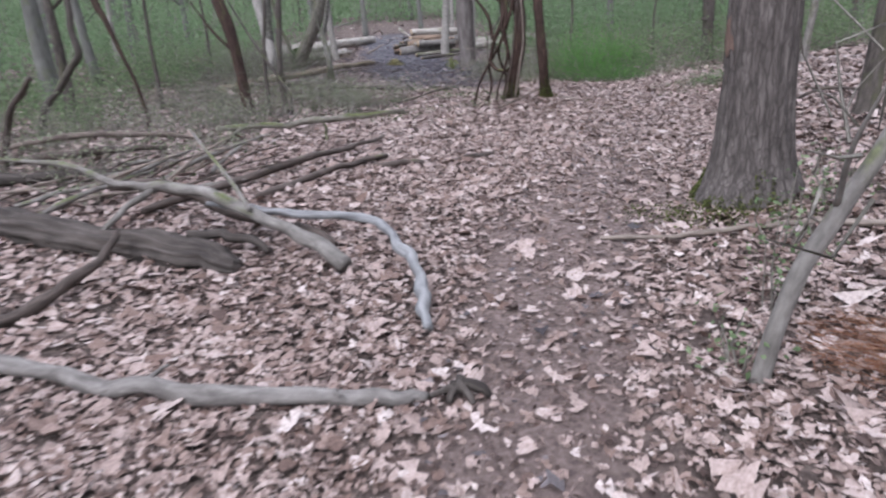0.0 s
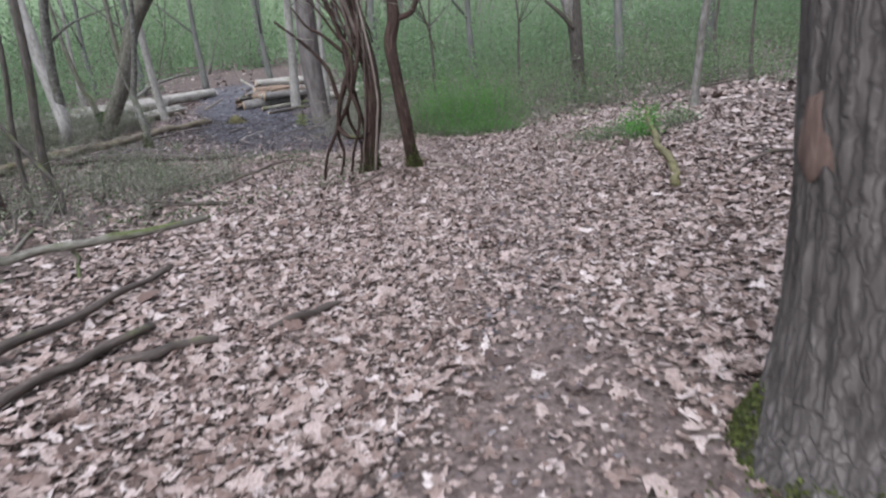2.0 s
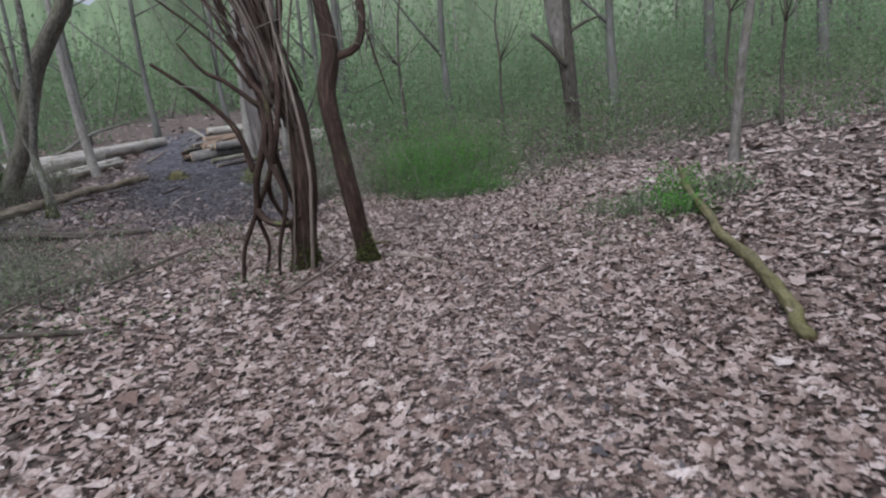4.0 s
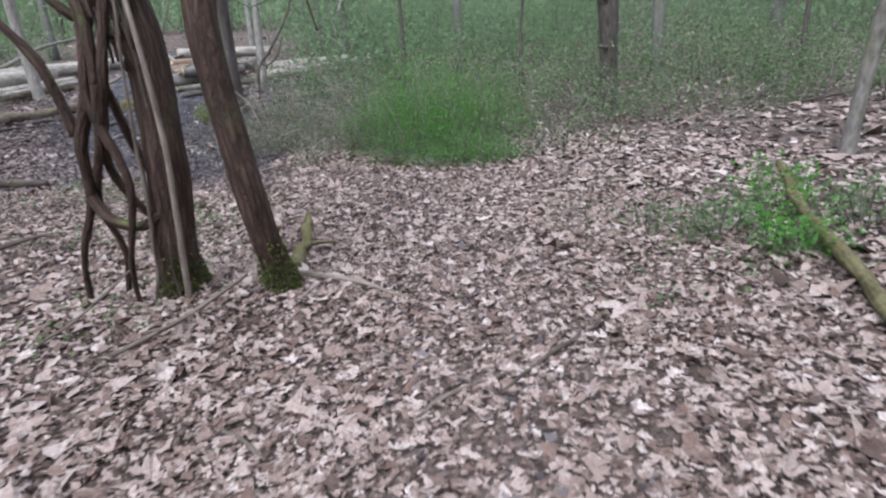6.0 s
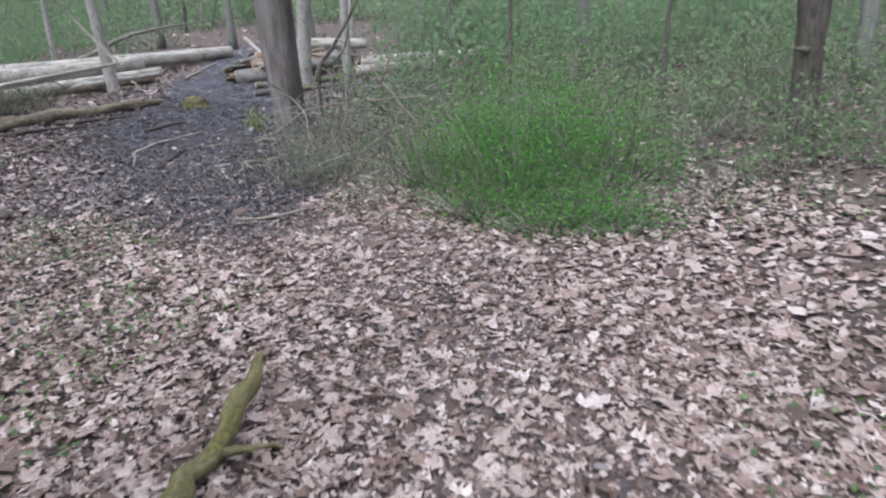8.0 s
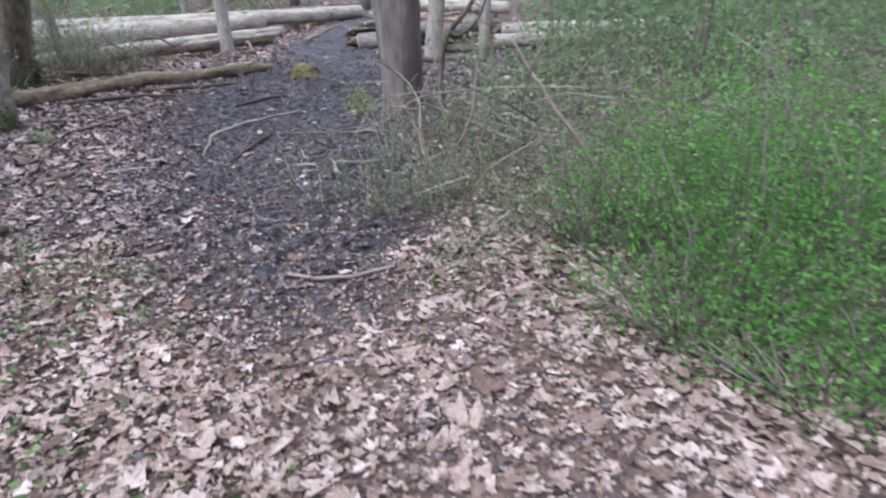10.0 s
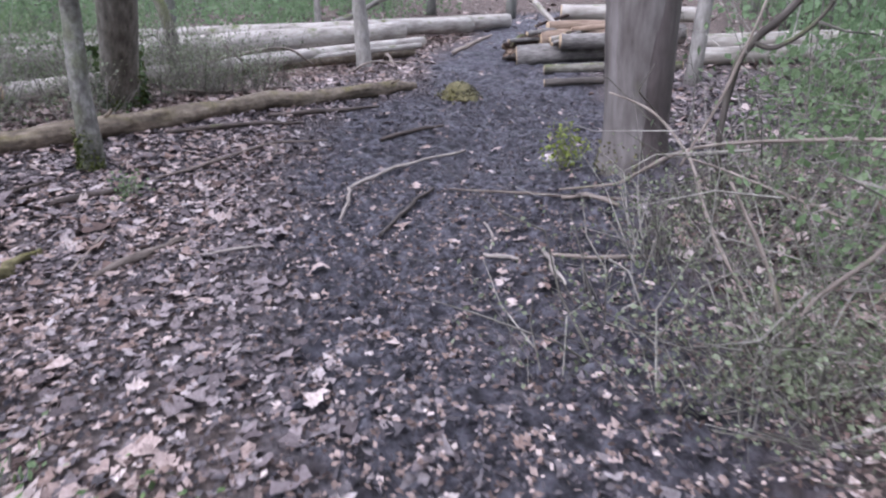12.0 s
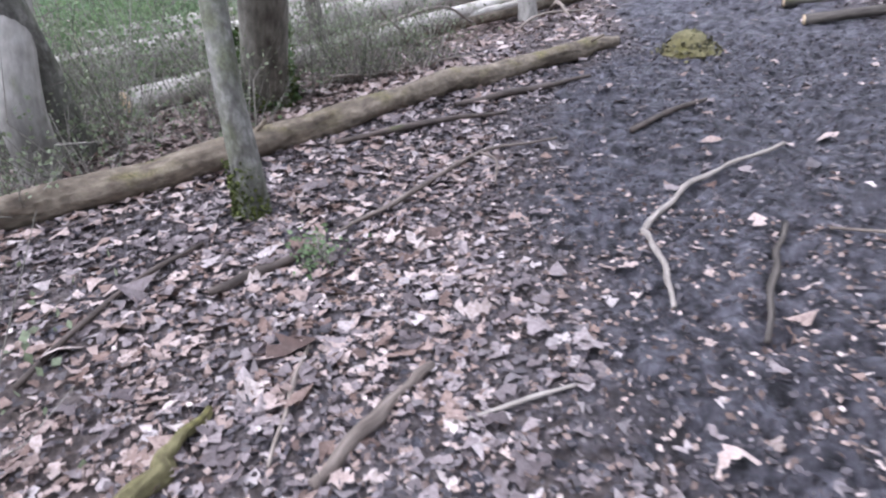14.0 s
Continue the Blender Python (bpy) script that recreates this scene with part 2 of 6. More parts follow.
# soil: litter-brown earth, trodden path, wet grey mud
SOIL, _n, _l, _b = material("woodland_soil", 0.9)
_tc = _n.new("ShaderNodeTexCoord")
_o = _tc.outputs["Object"]
_f = noise_tex(_n, _l, _o, 22, 7)
_g = noise_tex(_n, _l, _o, 3, 4)
_a = ramp(_n, [(0.3, (0.035, 0.026, 0.022)), (0.5, (0.11, 0.083, 0.072)), (0.7, (0.22, 0.175, 0.156))])
_l.new(_f, _a.inputs[0])
_p = ramp(_n, [(0.3, (0.11, 0.082, 0.074)), (0.5, (0.2, 0.152, 0.138)), (0.72, (0.3, 0.24, 0.22))])
_l.new(noise_tex(_n, _l, _o, 35, 7), _p.inputs[0])
_m = ramp(_n, [(0.36, (0.016, 0.015, 0.018)), (0.5, (0.066, 0.062, 0.075)), (0.66, (0.145, 0.139, 0.164))])
_l.new(noise_tex(_n, _l, _o, 14, 7), _m.inputs[0])
_path = _n.new("ShaderNodeAttribute")
_path.attribute_name = "trodden"
_mud = _n.new("ShaderNodeAttribute")
_mud.attribute_name = "mud"
_c = mixed(_n, _l, _path.outputs["Fac"], _a.outputs[0], _p.outputs[0])
_c = mixed(_n, _l, _mud.outputs["Fac"], _c, _m.outputs[0])
_l.new(_c, _b.inputs["Base Color"])
_wet = ranged(_n, _l, times(_n, _l, _mud.outputs["Fac"], ranged(_n, _l, _g, 0.35, 0.6)), 0, 1, 0.9, 0.32)
_l.new(_wet, _b.inputs["Roughness"])
bumped(_n, _l, _b, noise_tex(_n, _l, _o, 13, 9, rough=0.7), 1.0, 0.06)

# ---- ground ----


def base_height(x, y):
    b = np.interp(y, [-12, -7, -5, -3, -1, 3, 6, 9, 12, 15, 20, 60], [-.5, -.30, -.18, -.02, .0, .05, .08, .19, .44, .78, 1.32, 4.5])
    r = .5 * (np.sqrt((x - .4) ** 2 + .3) + (x - .4))
    r = np.minimum(r, 18 + 0 * r)
    k = np.interp(y, [-6, -1, 5, 9, 16], [.12, .16, .14, .08, .04])
    w = .5 * (np.sqrt((x + 5.6) ** 2 + .3) - (x + 5.6))
    w = np.minimum(w, 9 + 0 * w)
    w = np.where(w > 3, 3 + 0.5 * (w - 3), w)
    return b + k * r + w * np.interp(y, [3, 7.5, 10, 13, 16], [0, .12, .12, .03, .02]) + .24 * np.exp(-((x + 3.5) ** 2 + (y - 10.9) ** 2) / .7) + .12 * np.exp(-(x + 1.3) ** 2 / .4 - (y - 3.55) ** 2 / .35)


def line_dist(x, y, pts):
    """Distance to a broken line, and the half width there."""
    best, wid = np.full(np.shape(x), 1e9), np.zeros(np.shape(x))
    for (ax, ay, aw), (bx, by, bw) in zip(pts, pts[1:]):
        dx, dy = bx - ax, by - ay
        t = np.clip(((x - ax) * dx + (y - ay) * dy) / (dx * dx + dy * dy), 0, 1)
        d = np.hypot(x - ax - t * dx, y - ay - t * dy)
        wid = np.where(d < best, aw + t * (bw - aw), wid)
        best = np.minimum(best, d)
    return best, wid


MUD_LINE = [(-2.6, 7.3, 0.2), (-3.3, 8.2, 0.75), (-4.1, 9.1, 1.0), (-4.9, 10.3, 1.25), (-5.7, 12.0, 1.2), (-6.6, 14.0, 1.0), (-8.0, 17.0, 1.0), (-9.5, 22.0, 1.2)]
RUT_LINE = [(-4.3, 7.9, 0), (-4.6, 8.7, 0), (-4.9, 9.8, 0), (-5.2, 11.0, 0), (-5.7, 12.4, 0), (-6.4, 14.0, 0), (-7.6, 17.0, 0)]
DIRT_LINE = [(-0.5, -8.0, 0.2), (-0.42, -5.6, 0.22), (-0.42, -4.2, 0.3), (-0.42, -3.3, 0.34), (-0.12, -2.7, 0.46), (-0.05, -2.0, 0.3), (-0.12, -1.4, 0.05)]
TRACK_LINE = [(-0.2, -1.0, 0.25), (0.1, 1.2, 0.3), (0.35, 3.3, 0.33), (0.0, 5.0, 0.35), (-1.0, 6.5, 0.38), (-2.6, 7.4, 0.45)]


def wobble(x, y):
    return 0.5 * np.sin(1.7 * x + 2.3 * y) + 0.3 * np.sin(4.1 * x - 3.3 * y + 1) + 0.2 * np.sin(9.1 * x + 7.7 * y + 2)


def mud_mask(x, y):
    d, w = line_dist(x, y, MUD_LINE)
    return np.clip(1.0 - (d - w * (1 + 0.25 * wobble(x, y))) / 0.7, 0, 1)


def damp_mask(x, y):
    """Shaded damp ground round the mud, where the litter is dark and wet."""
    beyond = 1 - 0.55 * np.clip((-7.6 - x) / 0.4, 0, 1)
    return beyond * np.clip((-2.2 - x + 0.4 * wobble(x, y)) / 1.3, 0, 1) * np.clip((y - 6.7 + 0.4 * wobble(y, x)) / 1.2, 0, 1) * np.clip((18 - y) / 3, 0, 1) * np.clip((x + np.interp(y, [7, 10, 12, 15], [8.2, 8.3, 9.2, 10])) / 0.7, 0, 1)


def ivy_mask(x, y):
    """Where ivy and dark undergrowth thin the dry litter out."""
    return np.clip((-2.0 - x + 0.5 * wobble(x, y)) / 1.2, 0, 1) * np.clip((y - 2.2 - 0.35 * (x + 3) + 0.4 * wobble(y, x)) / 1.5, 0, 1) * np.clip((8.2 - y) / 1.0, 0, 1) + brush_mask(x, y)


def brush_mask(x, y):
    """Under the brush past the bend."""
    return 0.9 * np.clip((y - 8.1 - 0.12 * x + 0.3 * wobble(x, y)) / 0.8, 0, 1) * np.clip((x + 3.2 + 0.3 * wobble(y, x)) / 0.8, 0, 1)


def dirt_mask(x, y):
    d, w = line_dist(x, y, DIRT_LINE)
    return np.clip(1.0 - (d - w * (1 + 0.3 * wobble(x * 1.7, y * 1.7))) / 0.35, 0, 1)


def track_mask(x, y):
    """The worn line through the litter, where the leaves are trodden small."""
    d, w = line_dist(x, y, TRACK_LINE)
    return np.clip(1 - (d - w * (1 + 0.35 * wobble(1.3 * x, 1.3 * y))) / 0.45, 0, 1)


def height(x, y):
    x, y = np.asarray(x, float), np.asarray(y, float)
    near = np.exp(-((x / 16) ** 2 + ((y - 4) / 16) ** 2))
    rel = 0.012 * wobble(1.3 * x, 1.3 * y) + 0.006 * np.sin(17 * x + 3 * np.sin(5 * y)) * np.sin(15 * y + 2 * np.sin(7 * x))
    m = mud_mask(x, y)
    foot = np.sin(15 * x + 4 * np.sin(5 * y)) * np.sin(13 * y + 4 * np.sin(6 * x))
    far = 0.25 * np.sin(0.21 * x + 1) * np.sin(0.17 * y) * np.clip((np.hypot(x, y - 4) - 14) / 20, 0, 1)
    k = np.clip((foot - 0.2) / 0.35, 0, 1)
    d1, _ = line_dist(x, y, RUT_LINE)
    rut = np.exp(-(d1 / 0.06) ** 2) + 0.7 * np.exp(-((d1 - 0.24) / 0.06) ** 2)
    return base_height(x, y) + rel * near - m * (0.015 + 0.055 * k * k * (3 - 2 * k)) - 0.045 * rut * np.maximum(m, 0.5 * damp_mask(x, y)) + far


def H(x, y):
    return float(height(x, y))


def fast_mesh(name, verts, faces, grain=None, smooth=True):
    """A mesh of equal polygons from arrays."""
    me = bpy.data.meshes.new(name)
    verts, faces = np.asarray(verts, np.float32), np.asarray(faces, np.int32)
    n, k = faces.shape
    me.vertices.add(len(verts))
    me.vertices.foreach_set("co", verts.ravel())
    me.loops.add(n * k)
    me.loops.foreach_set("vertex_index", faces.ravel())
    me.polygons.add(n)
    me.polygons.foreach_set("loop_start", np.arange(n, dtype=np.int32) * k)
    me.polygons.foreach_set("use_smooth", np.full(n, smooth))
    me.update(calc_edges=True)
    if grain is not None:
        a = me.attributes.new("grain", "FLOAT_VECTOR", "POINT")
        a.data.foreach_set("vector", np.asarray(grain, np.float32).ravel())
    return me


def part(name, me, mat, parent=None, label=""):
    ob = new(name, me)
    if mat:
        me.materials.append(mat)
    if parent:
        ob.parent = parent
    if label:
        tagged(ob, label)
    return ob


def grown(a, first, ratio, end):
    out, s = [a], first
    while abs(out[-1]) < abs(end):
        out.append(out[-1] + math.copysign(s, end))
        s *= ratio
    return out[1:]


gx = np.array(grown(-11.0, 0.12, 1.16, -420)[::-1] + list(np.arange(-11, -7.51, 0.1)) + list(np.arange(-7.45, -3.0, 0.05)) + list(np.arange(-3.0, 6.01, 0.1)) + grown(6.1, 0.12, 1.16, 420))
gy = np.array(grown(-8.0, 0.12, 1.16, -420)[::-1] + list(np.arange(-8, 7.51, 0.1)) + list(np.arange(7.55, 14.0, 0.05)) + list(np.arange(14.0, 17.01, 0.1)) + grown(17.1, 0.12, 1.16, 420))
XX, YY = np.meshgrid(gx, gy)
ZZ = height(XX, YY)
idx = np.arange(XX.size).reshape(XX.shape)
quads = np.stack([idx[:-1, :-1], idx[:-1, 1:], idx[1:, 1:], idx[1:, :-1]], -1).reshape(-1, 4)
me = fast_mesh("ground", np.stack([XX, YY, ZZ], -1).reshape(-1, 3), quads)
for key, val in (("mud", np.maximum(mud_mask(XX, YY), 0.48 * damp_mask(XX, YY))), ("trodden", np.maximum(dirt_mask(XX, YY), 0.7 * track_mask(XX, YY)))):
    a = me.attributes.new(key, "FLOAT", "POINT")
    a.data.foreach_set("value", val.astype(np.float32).ravel())
ground = tagged(part("ground", me, SOIL), "brown woodland earth with a trodden path and dark mud", "ground", kind="structure")

# ---- builders for limbs, leaves and trees ----


def spline(pts, n):
    """Catmull-Rom through control rows, n steps a span."""
    p = np.asarray(pts, float)
    p = np.vstack([2 * p[0] - p[1], p, 2 * p[-1] - p[-2]])
    out = []
    for i in range(1, len(p) - 2):
        for t in np.arange(n) / n:
            out.append(0.5 * (2 * p[i] + (p[i + 1] - p[i - 1]) * t + (2 * p[i - 1] - 5 * p[i] + 4 * p[i + 1] - p[i + 2]) * t * t
                              + (3 * p[i] - p[i - 1] - 3 * p[i + 1] + p[i + 2]) * t ** 3))
    out.append(p[-2])
    return np.array(out)


def tube(rows, sides=8, n=6, lump=0.08, ridge=0.0, ridges=11, seed=0):
    """Limb through rows of (x, y, z, radius): verts, quads (ends drawn to a flat cap of quads), grain."""
    c = spline(rows, n)
    p, r = c[:, :3], np.maximum(c[:, 3], 0.001)
    tan = np.gradient(p, axis=0)
    tan /= np.linalg.norm(tan, axis=1)[:, None] + 1e-9
    ref = np.array([1.0, 0, 0]) if abs(tan[0][0]) < 0.8 else np.array([0, 1.0, 0])
    us = []
    for t in tan:
        ref = ref - t * (ref @ t)
        ref /= np.linalg.norm(ref)
        us.append(ref)
    us = np.array(us)
    vs = np.cross(tan, us)
    th = np.arange(sides) / sides * 2 * np.pi
    ln = np.concatenate([[0], np.cumsum(np.linalg.norm(np.diff(p, axis=0), axis=1))])
    T, L = np.meshgrid(th, ln)
    R0 = np.repeat(r[:, None], sides, 1)
    s = seed * 1.37
    wob = np.sin(2 * T + s + 3 * L / (R0.mean() * 8)) * 0.5 + np.sin(3 * T - s + 5 * L / (R0.mean() * 8)) * 0.5
    R = R0 * (1 + lump * wob)
    if ridge:
        ph = ridges * T + 1.6 * np.sin(3.1 * L + s) + 1.1 * np.sin(7.3 * L + 2 * T + s)
        br = 0.5 + 0.5 * np.sin(14 * L + 3 * np.sin(ridges * T * 0.5 + s))
        R = R + ridge * (np.abs(np.sin(ph / 2)) - 0.5) * (0.55 + 0.45 * br)
    P = p[:, None] + R[..., None] * (np.cos(T)[..., None] * us[:, None] + np.sin(T)[..., None] * vs[:, None])
    rings, m = P.shape[:2]
    verts = P.reshape(-1, 3)
    grain = np.stack([np.cos(T) * R0 + s, np.sin(T) * R0, L + s], -1).reshape(-1, 3)
    k = np.arange(rings * m).reshape(rings, m)
    nx = np.roll(k, -1, 1)
    q = np.stack([k[:-1], nx[:-1], nx[1:], k[1:]], -1).reshape(-1, 4)
    caps = []
    for ring, flip in ((k[0], True), (k[-1], False)):
        for i in range(1, m - 2, 2):
            f = [ring[0], ring[i], ring[i + 1], ring[(i + 2) % m]]
            caps.append(f[::-1] if flip else f)
    return verts, np.vstack([q, np.array(caps)]), grain


def joined(pieces):
    v, f, g, o = [], [], [], 0
    for a, b, c in pieces:
        v.append(a)
        f.append(b + o)
        g.append(c)
        o += len(a)
    return np.vstack(v), np.vstack(f), np.vstack(g)


def limb_mesh(name, rows, **kw):
    return fast_mesh(name, *tube(rows, **kw))


def on_ground(rows):
    """Rows of (x, y, height over the ground, radius) to world rows."""
    return [(x, y, max(H(x + a, y + b) for a, b in ((0, 0), (0.08, 0), (-0.08, 0), (0, 0.08), (0, -0.08))) + h, r) for x, y, h, r in rows]


def footed(rows, dx, dy, top):
    """The same stem with its foot set aside by (dx, dy), running back into its line at the height top."""
    return [(x + dx * max(0, 1 - z / top), y + dy * max(0, 1 - z / top), z, r) for x, y, z, r in rows]


def gnarled(rows, seed):
    """The same limb with small crooks and swellings between its ends."""
    rng = np.random.default_rng(seed + 5000)
    c = spline(rows, 3)
    k = rng.normal(size=(len(c), 3)) * np.minimum(c[:, 3:4], 0.03) * np.array([0.45, 0.45, 0.25])
    k[0], k[-1] = 0, 0
    c[:, :3] += k
    c[1:-1, 3] *= 1 + rng.uniform(-0.15, 0.18, len(c) - 2) * np.minimum(1, 0.03 / c[1:-1, 3])
    return c


def stick(name, label, rows, mat, category="branch", sides=8, lump=0.1, group="", twigs=(), n=6, ridge=0.0):
    """A fallen limb lying on the ground; side twigs are parts of it."""
    global SEED
    SEED += 1
    me = limb_mesh(name, gnarled(on_ground(rows), SEED), sides=sides, lump=lump, seed=SEED, n=max(2, n // 2), ridge=ridge)
    ob = tagged(part(name, me, mat), label, category, group)
    for t in twigs:
        SEED += 1
        part("twig", limb_mesh("twig", gnarled(on_ground(t), SEED), sides=6, lump=lump, seed=SEED, n=4), mat, ob)
    return ob


SEED = 0


def quad_leaves(points, size, rng, flat=0.0, long=1.6):
    """Small pointed leaves, one quad each, at the points, turned at random."""
    n = len(points)
    a = rng.normal(size=(n, 3))
    a[:, 2] *= (1 - flat)
    a /= np.linalg.norm(a, axis=1)[:, None] + 1e-9
    b = rng.normal(size=(n, 3))
    b[:, 2] *= (1 - flat)
    b -= a * (a * b).sum(1)[:, None]
    b /= np.linalg.norm(b, axis=1)[:, None] + 1e-9
    s = (size * rng.uniform(0.6, 1.4, n))[:, None]
    v = np.stack([points - a * s * long / 2, points + b * s / 2 - a * s * 0.1, points + a * s * long / 2, points - b * s / 2 - a * s * 0.1], 1).reshape(-1, 3)
    return v, np.arange(4 * n).reshape(n, 4)


def leaf_mesh(name, points, size, seed, flat=0.0, long=1.6):
    return fast_mesh(name, *quad_leaves(np.asarray(points), size, np.random.default_rng(seed), flat, long), smooth=False)


def strand_pieces(starts, ends, radius, rng, sag=0.15):
    """Thin three-sided twigs from starts to ends, bowed a little."""
    n = len(starts)
    mid = (starts + ends) / 2 + rng.normal(size=(n, 3)) * np.linalg.norm(ends - starts, axis=1)[:, None] * sag
    th = np.arange(3) * 2.094
    ring = np.stack([np.cos(th), np.sin(th), 0 * th], -1)
    ring2 = np.stack([np.cos(th), 0.3 * np.sin(th), np.sin(th)], -1)
    r = (radius * rng.uniform(0.5, 1.5, n))[:, None, None]
    d = np.abs(ends - starts)
    up = (d[:, 2] > d[:, :2].max(1))[:, None, None]
    rg = np.where(up, ring[None], ring2[None])
    v = np.stack([starts[:, None] + rg * r, mid[:, None] + rg * r * 0.75, ends[:, None] + rg * r * 0.3], 1).reshape(-1, 3)
    f = []
    for j in range(2):
        for i in range(3):
            f.append([j * 3 + i, j * 3 + (i + 1) % 3, j * 3 + 3 + (i + 1) % 3, j * 3 + 3 + i])
    f = (np.arange(n)[:, None, None] * 9 + np.array(f)[None]).reshape(-1, 4)
    return v, f


def strands(name, starts, ends, radius, seed, sag=0.15):
    return fast_mesh(name, *strand_pieces(np.asarray(starts), np.asarray(ends), radius, np.random.default_rng(seed), sag))


def tree(name, label, rows, mat, category="tree", branches=(), sides=14, n=8, lump=0.06, ridge=0.0, ridges=11, twigs=0, twig_len=0.8, seed=1):
    """Trunk through world rows, with branches as rows, and fine twigs on them."""
    base = new(name)
    x, y, z, _ = rows[0]
    base.matrix_world = pose(x, y, z)
    inv = np.array([x, y, z, 0])
    loc = [tuple(np.array(r) - inv) for r in rows]
    part("trunk", limb_mesh("trunk", loc, sides=sides, n=n, lump=lump, ridge=ridge, ridges=ridges, seed=seed), mat, base)
    tips = []
    for i, b in enumerate(branches):
        lb = [tuple(np.array(r) - inv) for r in b]
        part("branch", limb_mesh("branch", lb, sides=7, n=5, lump=0.1, seed=seed + i), mat, base)
        tips += [np.array(r[:3]) for r in lb[1:]]
    if twigs and tips:
        rng = np.random.default_rng(seed)
        st = np.array([tips[i % len(tips)] for i in range(twigs)]) + rng.normal(size=(twigs, 3)) * 0.08
        en = st + rng.normal(size=(twigs, 3)) * twig_len * 0.5 + np.array([0, 0, 0.3 * twig_len])
        tagged(part("crown", strands("crown", st, en, 0.006, seed), TWIG, base.children[1]), kind="stuff")
    return tagged(base, label, category)

# ---- trees that the path passes ----
oak = tree("oak_tree", "broad oak trunk with deeply furrowed grey-brown bark and a mossy foot", [
    (0.772, -2.72, -0.12, 0.460), (0.772, -2.72, 0.02, 0.365), (0.772, -2.72, 0.14, 0.307), (0.762, -2.72, 0.35, 0.247), (0.752, -2.72, 0.8, 0.208), (0.732, -2.72, 1.5, 0.202),
    (0.702, -2.7, 3.0, 0.197), (0.672, -2.7, 5.5, 0.182), (0.712, -2.7, 9.0, 0.150), (0.762, -2.75, 13.0, 0.070)], OAK, sides=110, n=16, lump=0.035, ridge=0.018, ridges=22,
    branches=[[(0.66, -2.7, 6.5, 0.09), (1.5, -2.3, 7.6, 0.06), (2.6, -1.8, 8.6, 0.025)], [(0.68, -2.7, 7.4, 0.08), (-0.4, -3.2, 8.8, 0.05), (-1.4, -3.6, 9.9, 0.02)]], twigs=80, seed=3)
rng = np.random.default_rng(5)
th = rng.uniform(0, 2 * np.pi, 9000)
hh = np.abs(rng.normal(0, 0.13, 9000))
rr = np.interp(hh - 0.02, [-0.1, 0.02, 0.14, 0.35, 0.8], [0.45, 0.365, 0.298, 0.24, 0.2]) + rng.uniform(-0.004, 0.012, 9000)
keep = hh < 0.16 + 0.1 * np.sin(3 * th) + 0.05 * np.sin(7 * th)
gm = rng.normal(size=(1500, 2)) * np.array([0.28, 0.14]) + np.array([-0.22, -0.36])
gmz = height(gm[:, 0] + 0.76, gm[:, 1] - 2.72) + 0.12 + rng.uniform(0.008, 0.03, 1500)
pm = np.stack([rr * np.cos(th), rr * np.sin(th), hh + 0.1], -1)[keep]
pm = np.vstack([pm, np.column_stack([gm, gmz])])
part("moss", leaf_mesh("moss", pm, 0.012, 6, 0.0), MOSS, oak.children[0], "green moss on the foot")

tree("leaning_sapling", "thin grey sapling leaning over the path edge", [
    (0.35, -4.84, -0.22, 0.045), (0.36, -4.83, -0.1, 0.034), (0.43, -4.8, 0.25, 0.031), (0.55, -4.75, 0.5, 0.03), (0.7, -4.7, 0.8, 0.028), (1.0, -4.6, 1.5, 0.026), (1.3, -4.5, 2.4, 0.022), (1.6, -4.4, 3.6, 0.008)],
    GREY, "sapling", sides=14, branches=[[(0.54, -4.75, 0.52, 0.012), (0.5, -4.9, 0.75, 0.008), (0.52, -5.0, 0.95, 0.004)]], twigs=14, twig_len=0.4, seed=9)
tree("leaning_tree", "short broken brown tree leaning on the leaf-covered slope", [
    (2.2, -0.55, 0.2, 0.12), (2.24, -0.55, 0.45, 0.095), (2.27, -0.5, 0.9, 0.085), (2.3, -0.5, 1.6, 0.08), (2.4, -0.4, 3.5, 0.06), (2.6, -0.2, 6.5, 0.02)], DARKTREE, seed=12, sides=18)

tree("forked_tree", "slim red-brown tree with a side fork beside the path", footed([
    (-0.88, 3.36, 0.02, 0.17), (-0.9, 3.36, 0.17, 0.115), (-0.93, 3.35, 0.32, 0.085), (-0.98, 3.32, 0.55, 0.075), (-1.03, 3.3, 0.85, 0.078), (-1.1, 3.28, 1.32, 0.075), (-1.13, 3.28, 1.75, 0.076), (-1.06, 3.3, 2.1, 0.07), (-1.1, 3.32, 2.7, 0.055),
    (-1.2, 3.3, 4.0, 0.045), (-1.1, 3.2, 6.0, 0.02)], -0.14, 0.28, 1.0), BROWN, sides=26, n=10, ridge=0.012, ridges=9, lump=0.09, seed=21,
    branches=[[(-1.06, 3.3, 2.02, 0.04), (-0.84, 3.32, 2.1, 0.035), (-0.76, 3.34, 2.3, 0.035), (-0.76, 3.36, 2.7, 0.03), (-0.7, 3.3, 3.6, 0.015)],
              [(-0.75, 3.34, 2.3, 0.01), (-0.66, 3.3, 1.9, 0.008), (-0.58, 3.28, 1.6, 0.004)]], twigs=20)
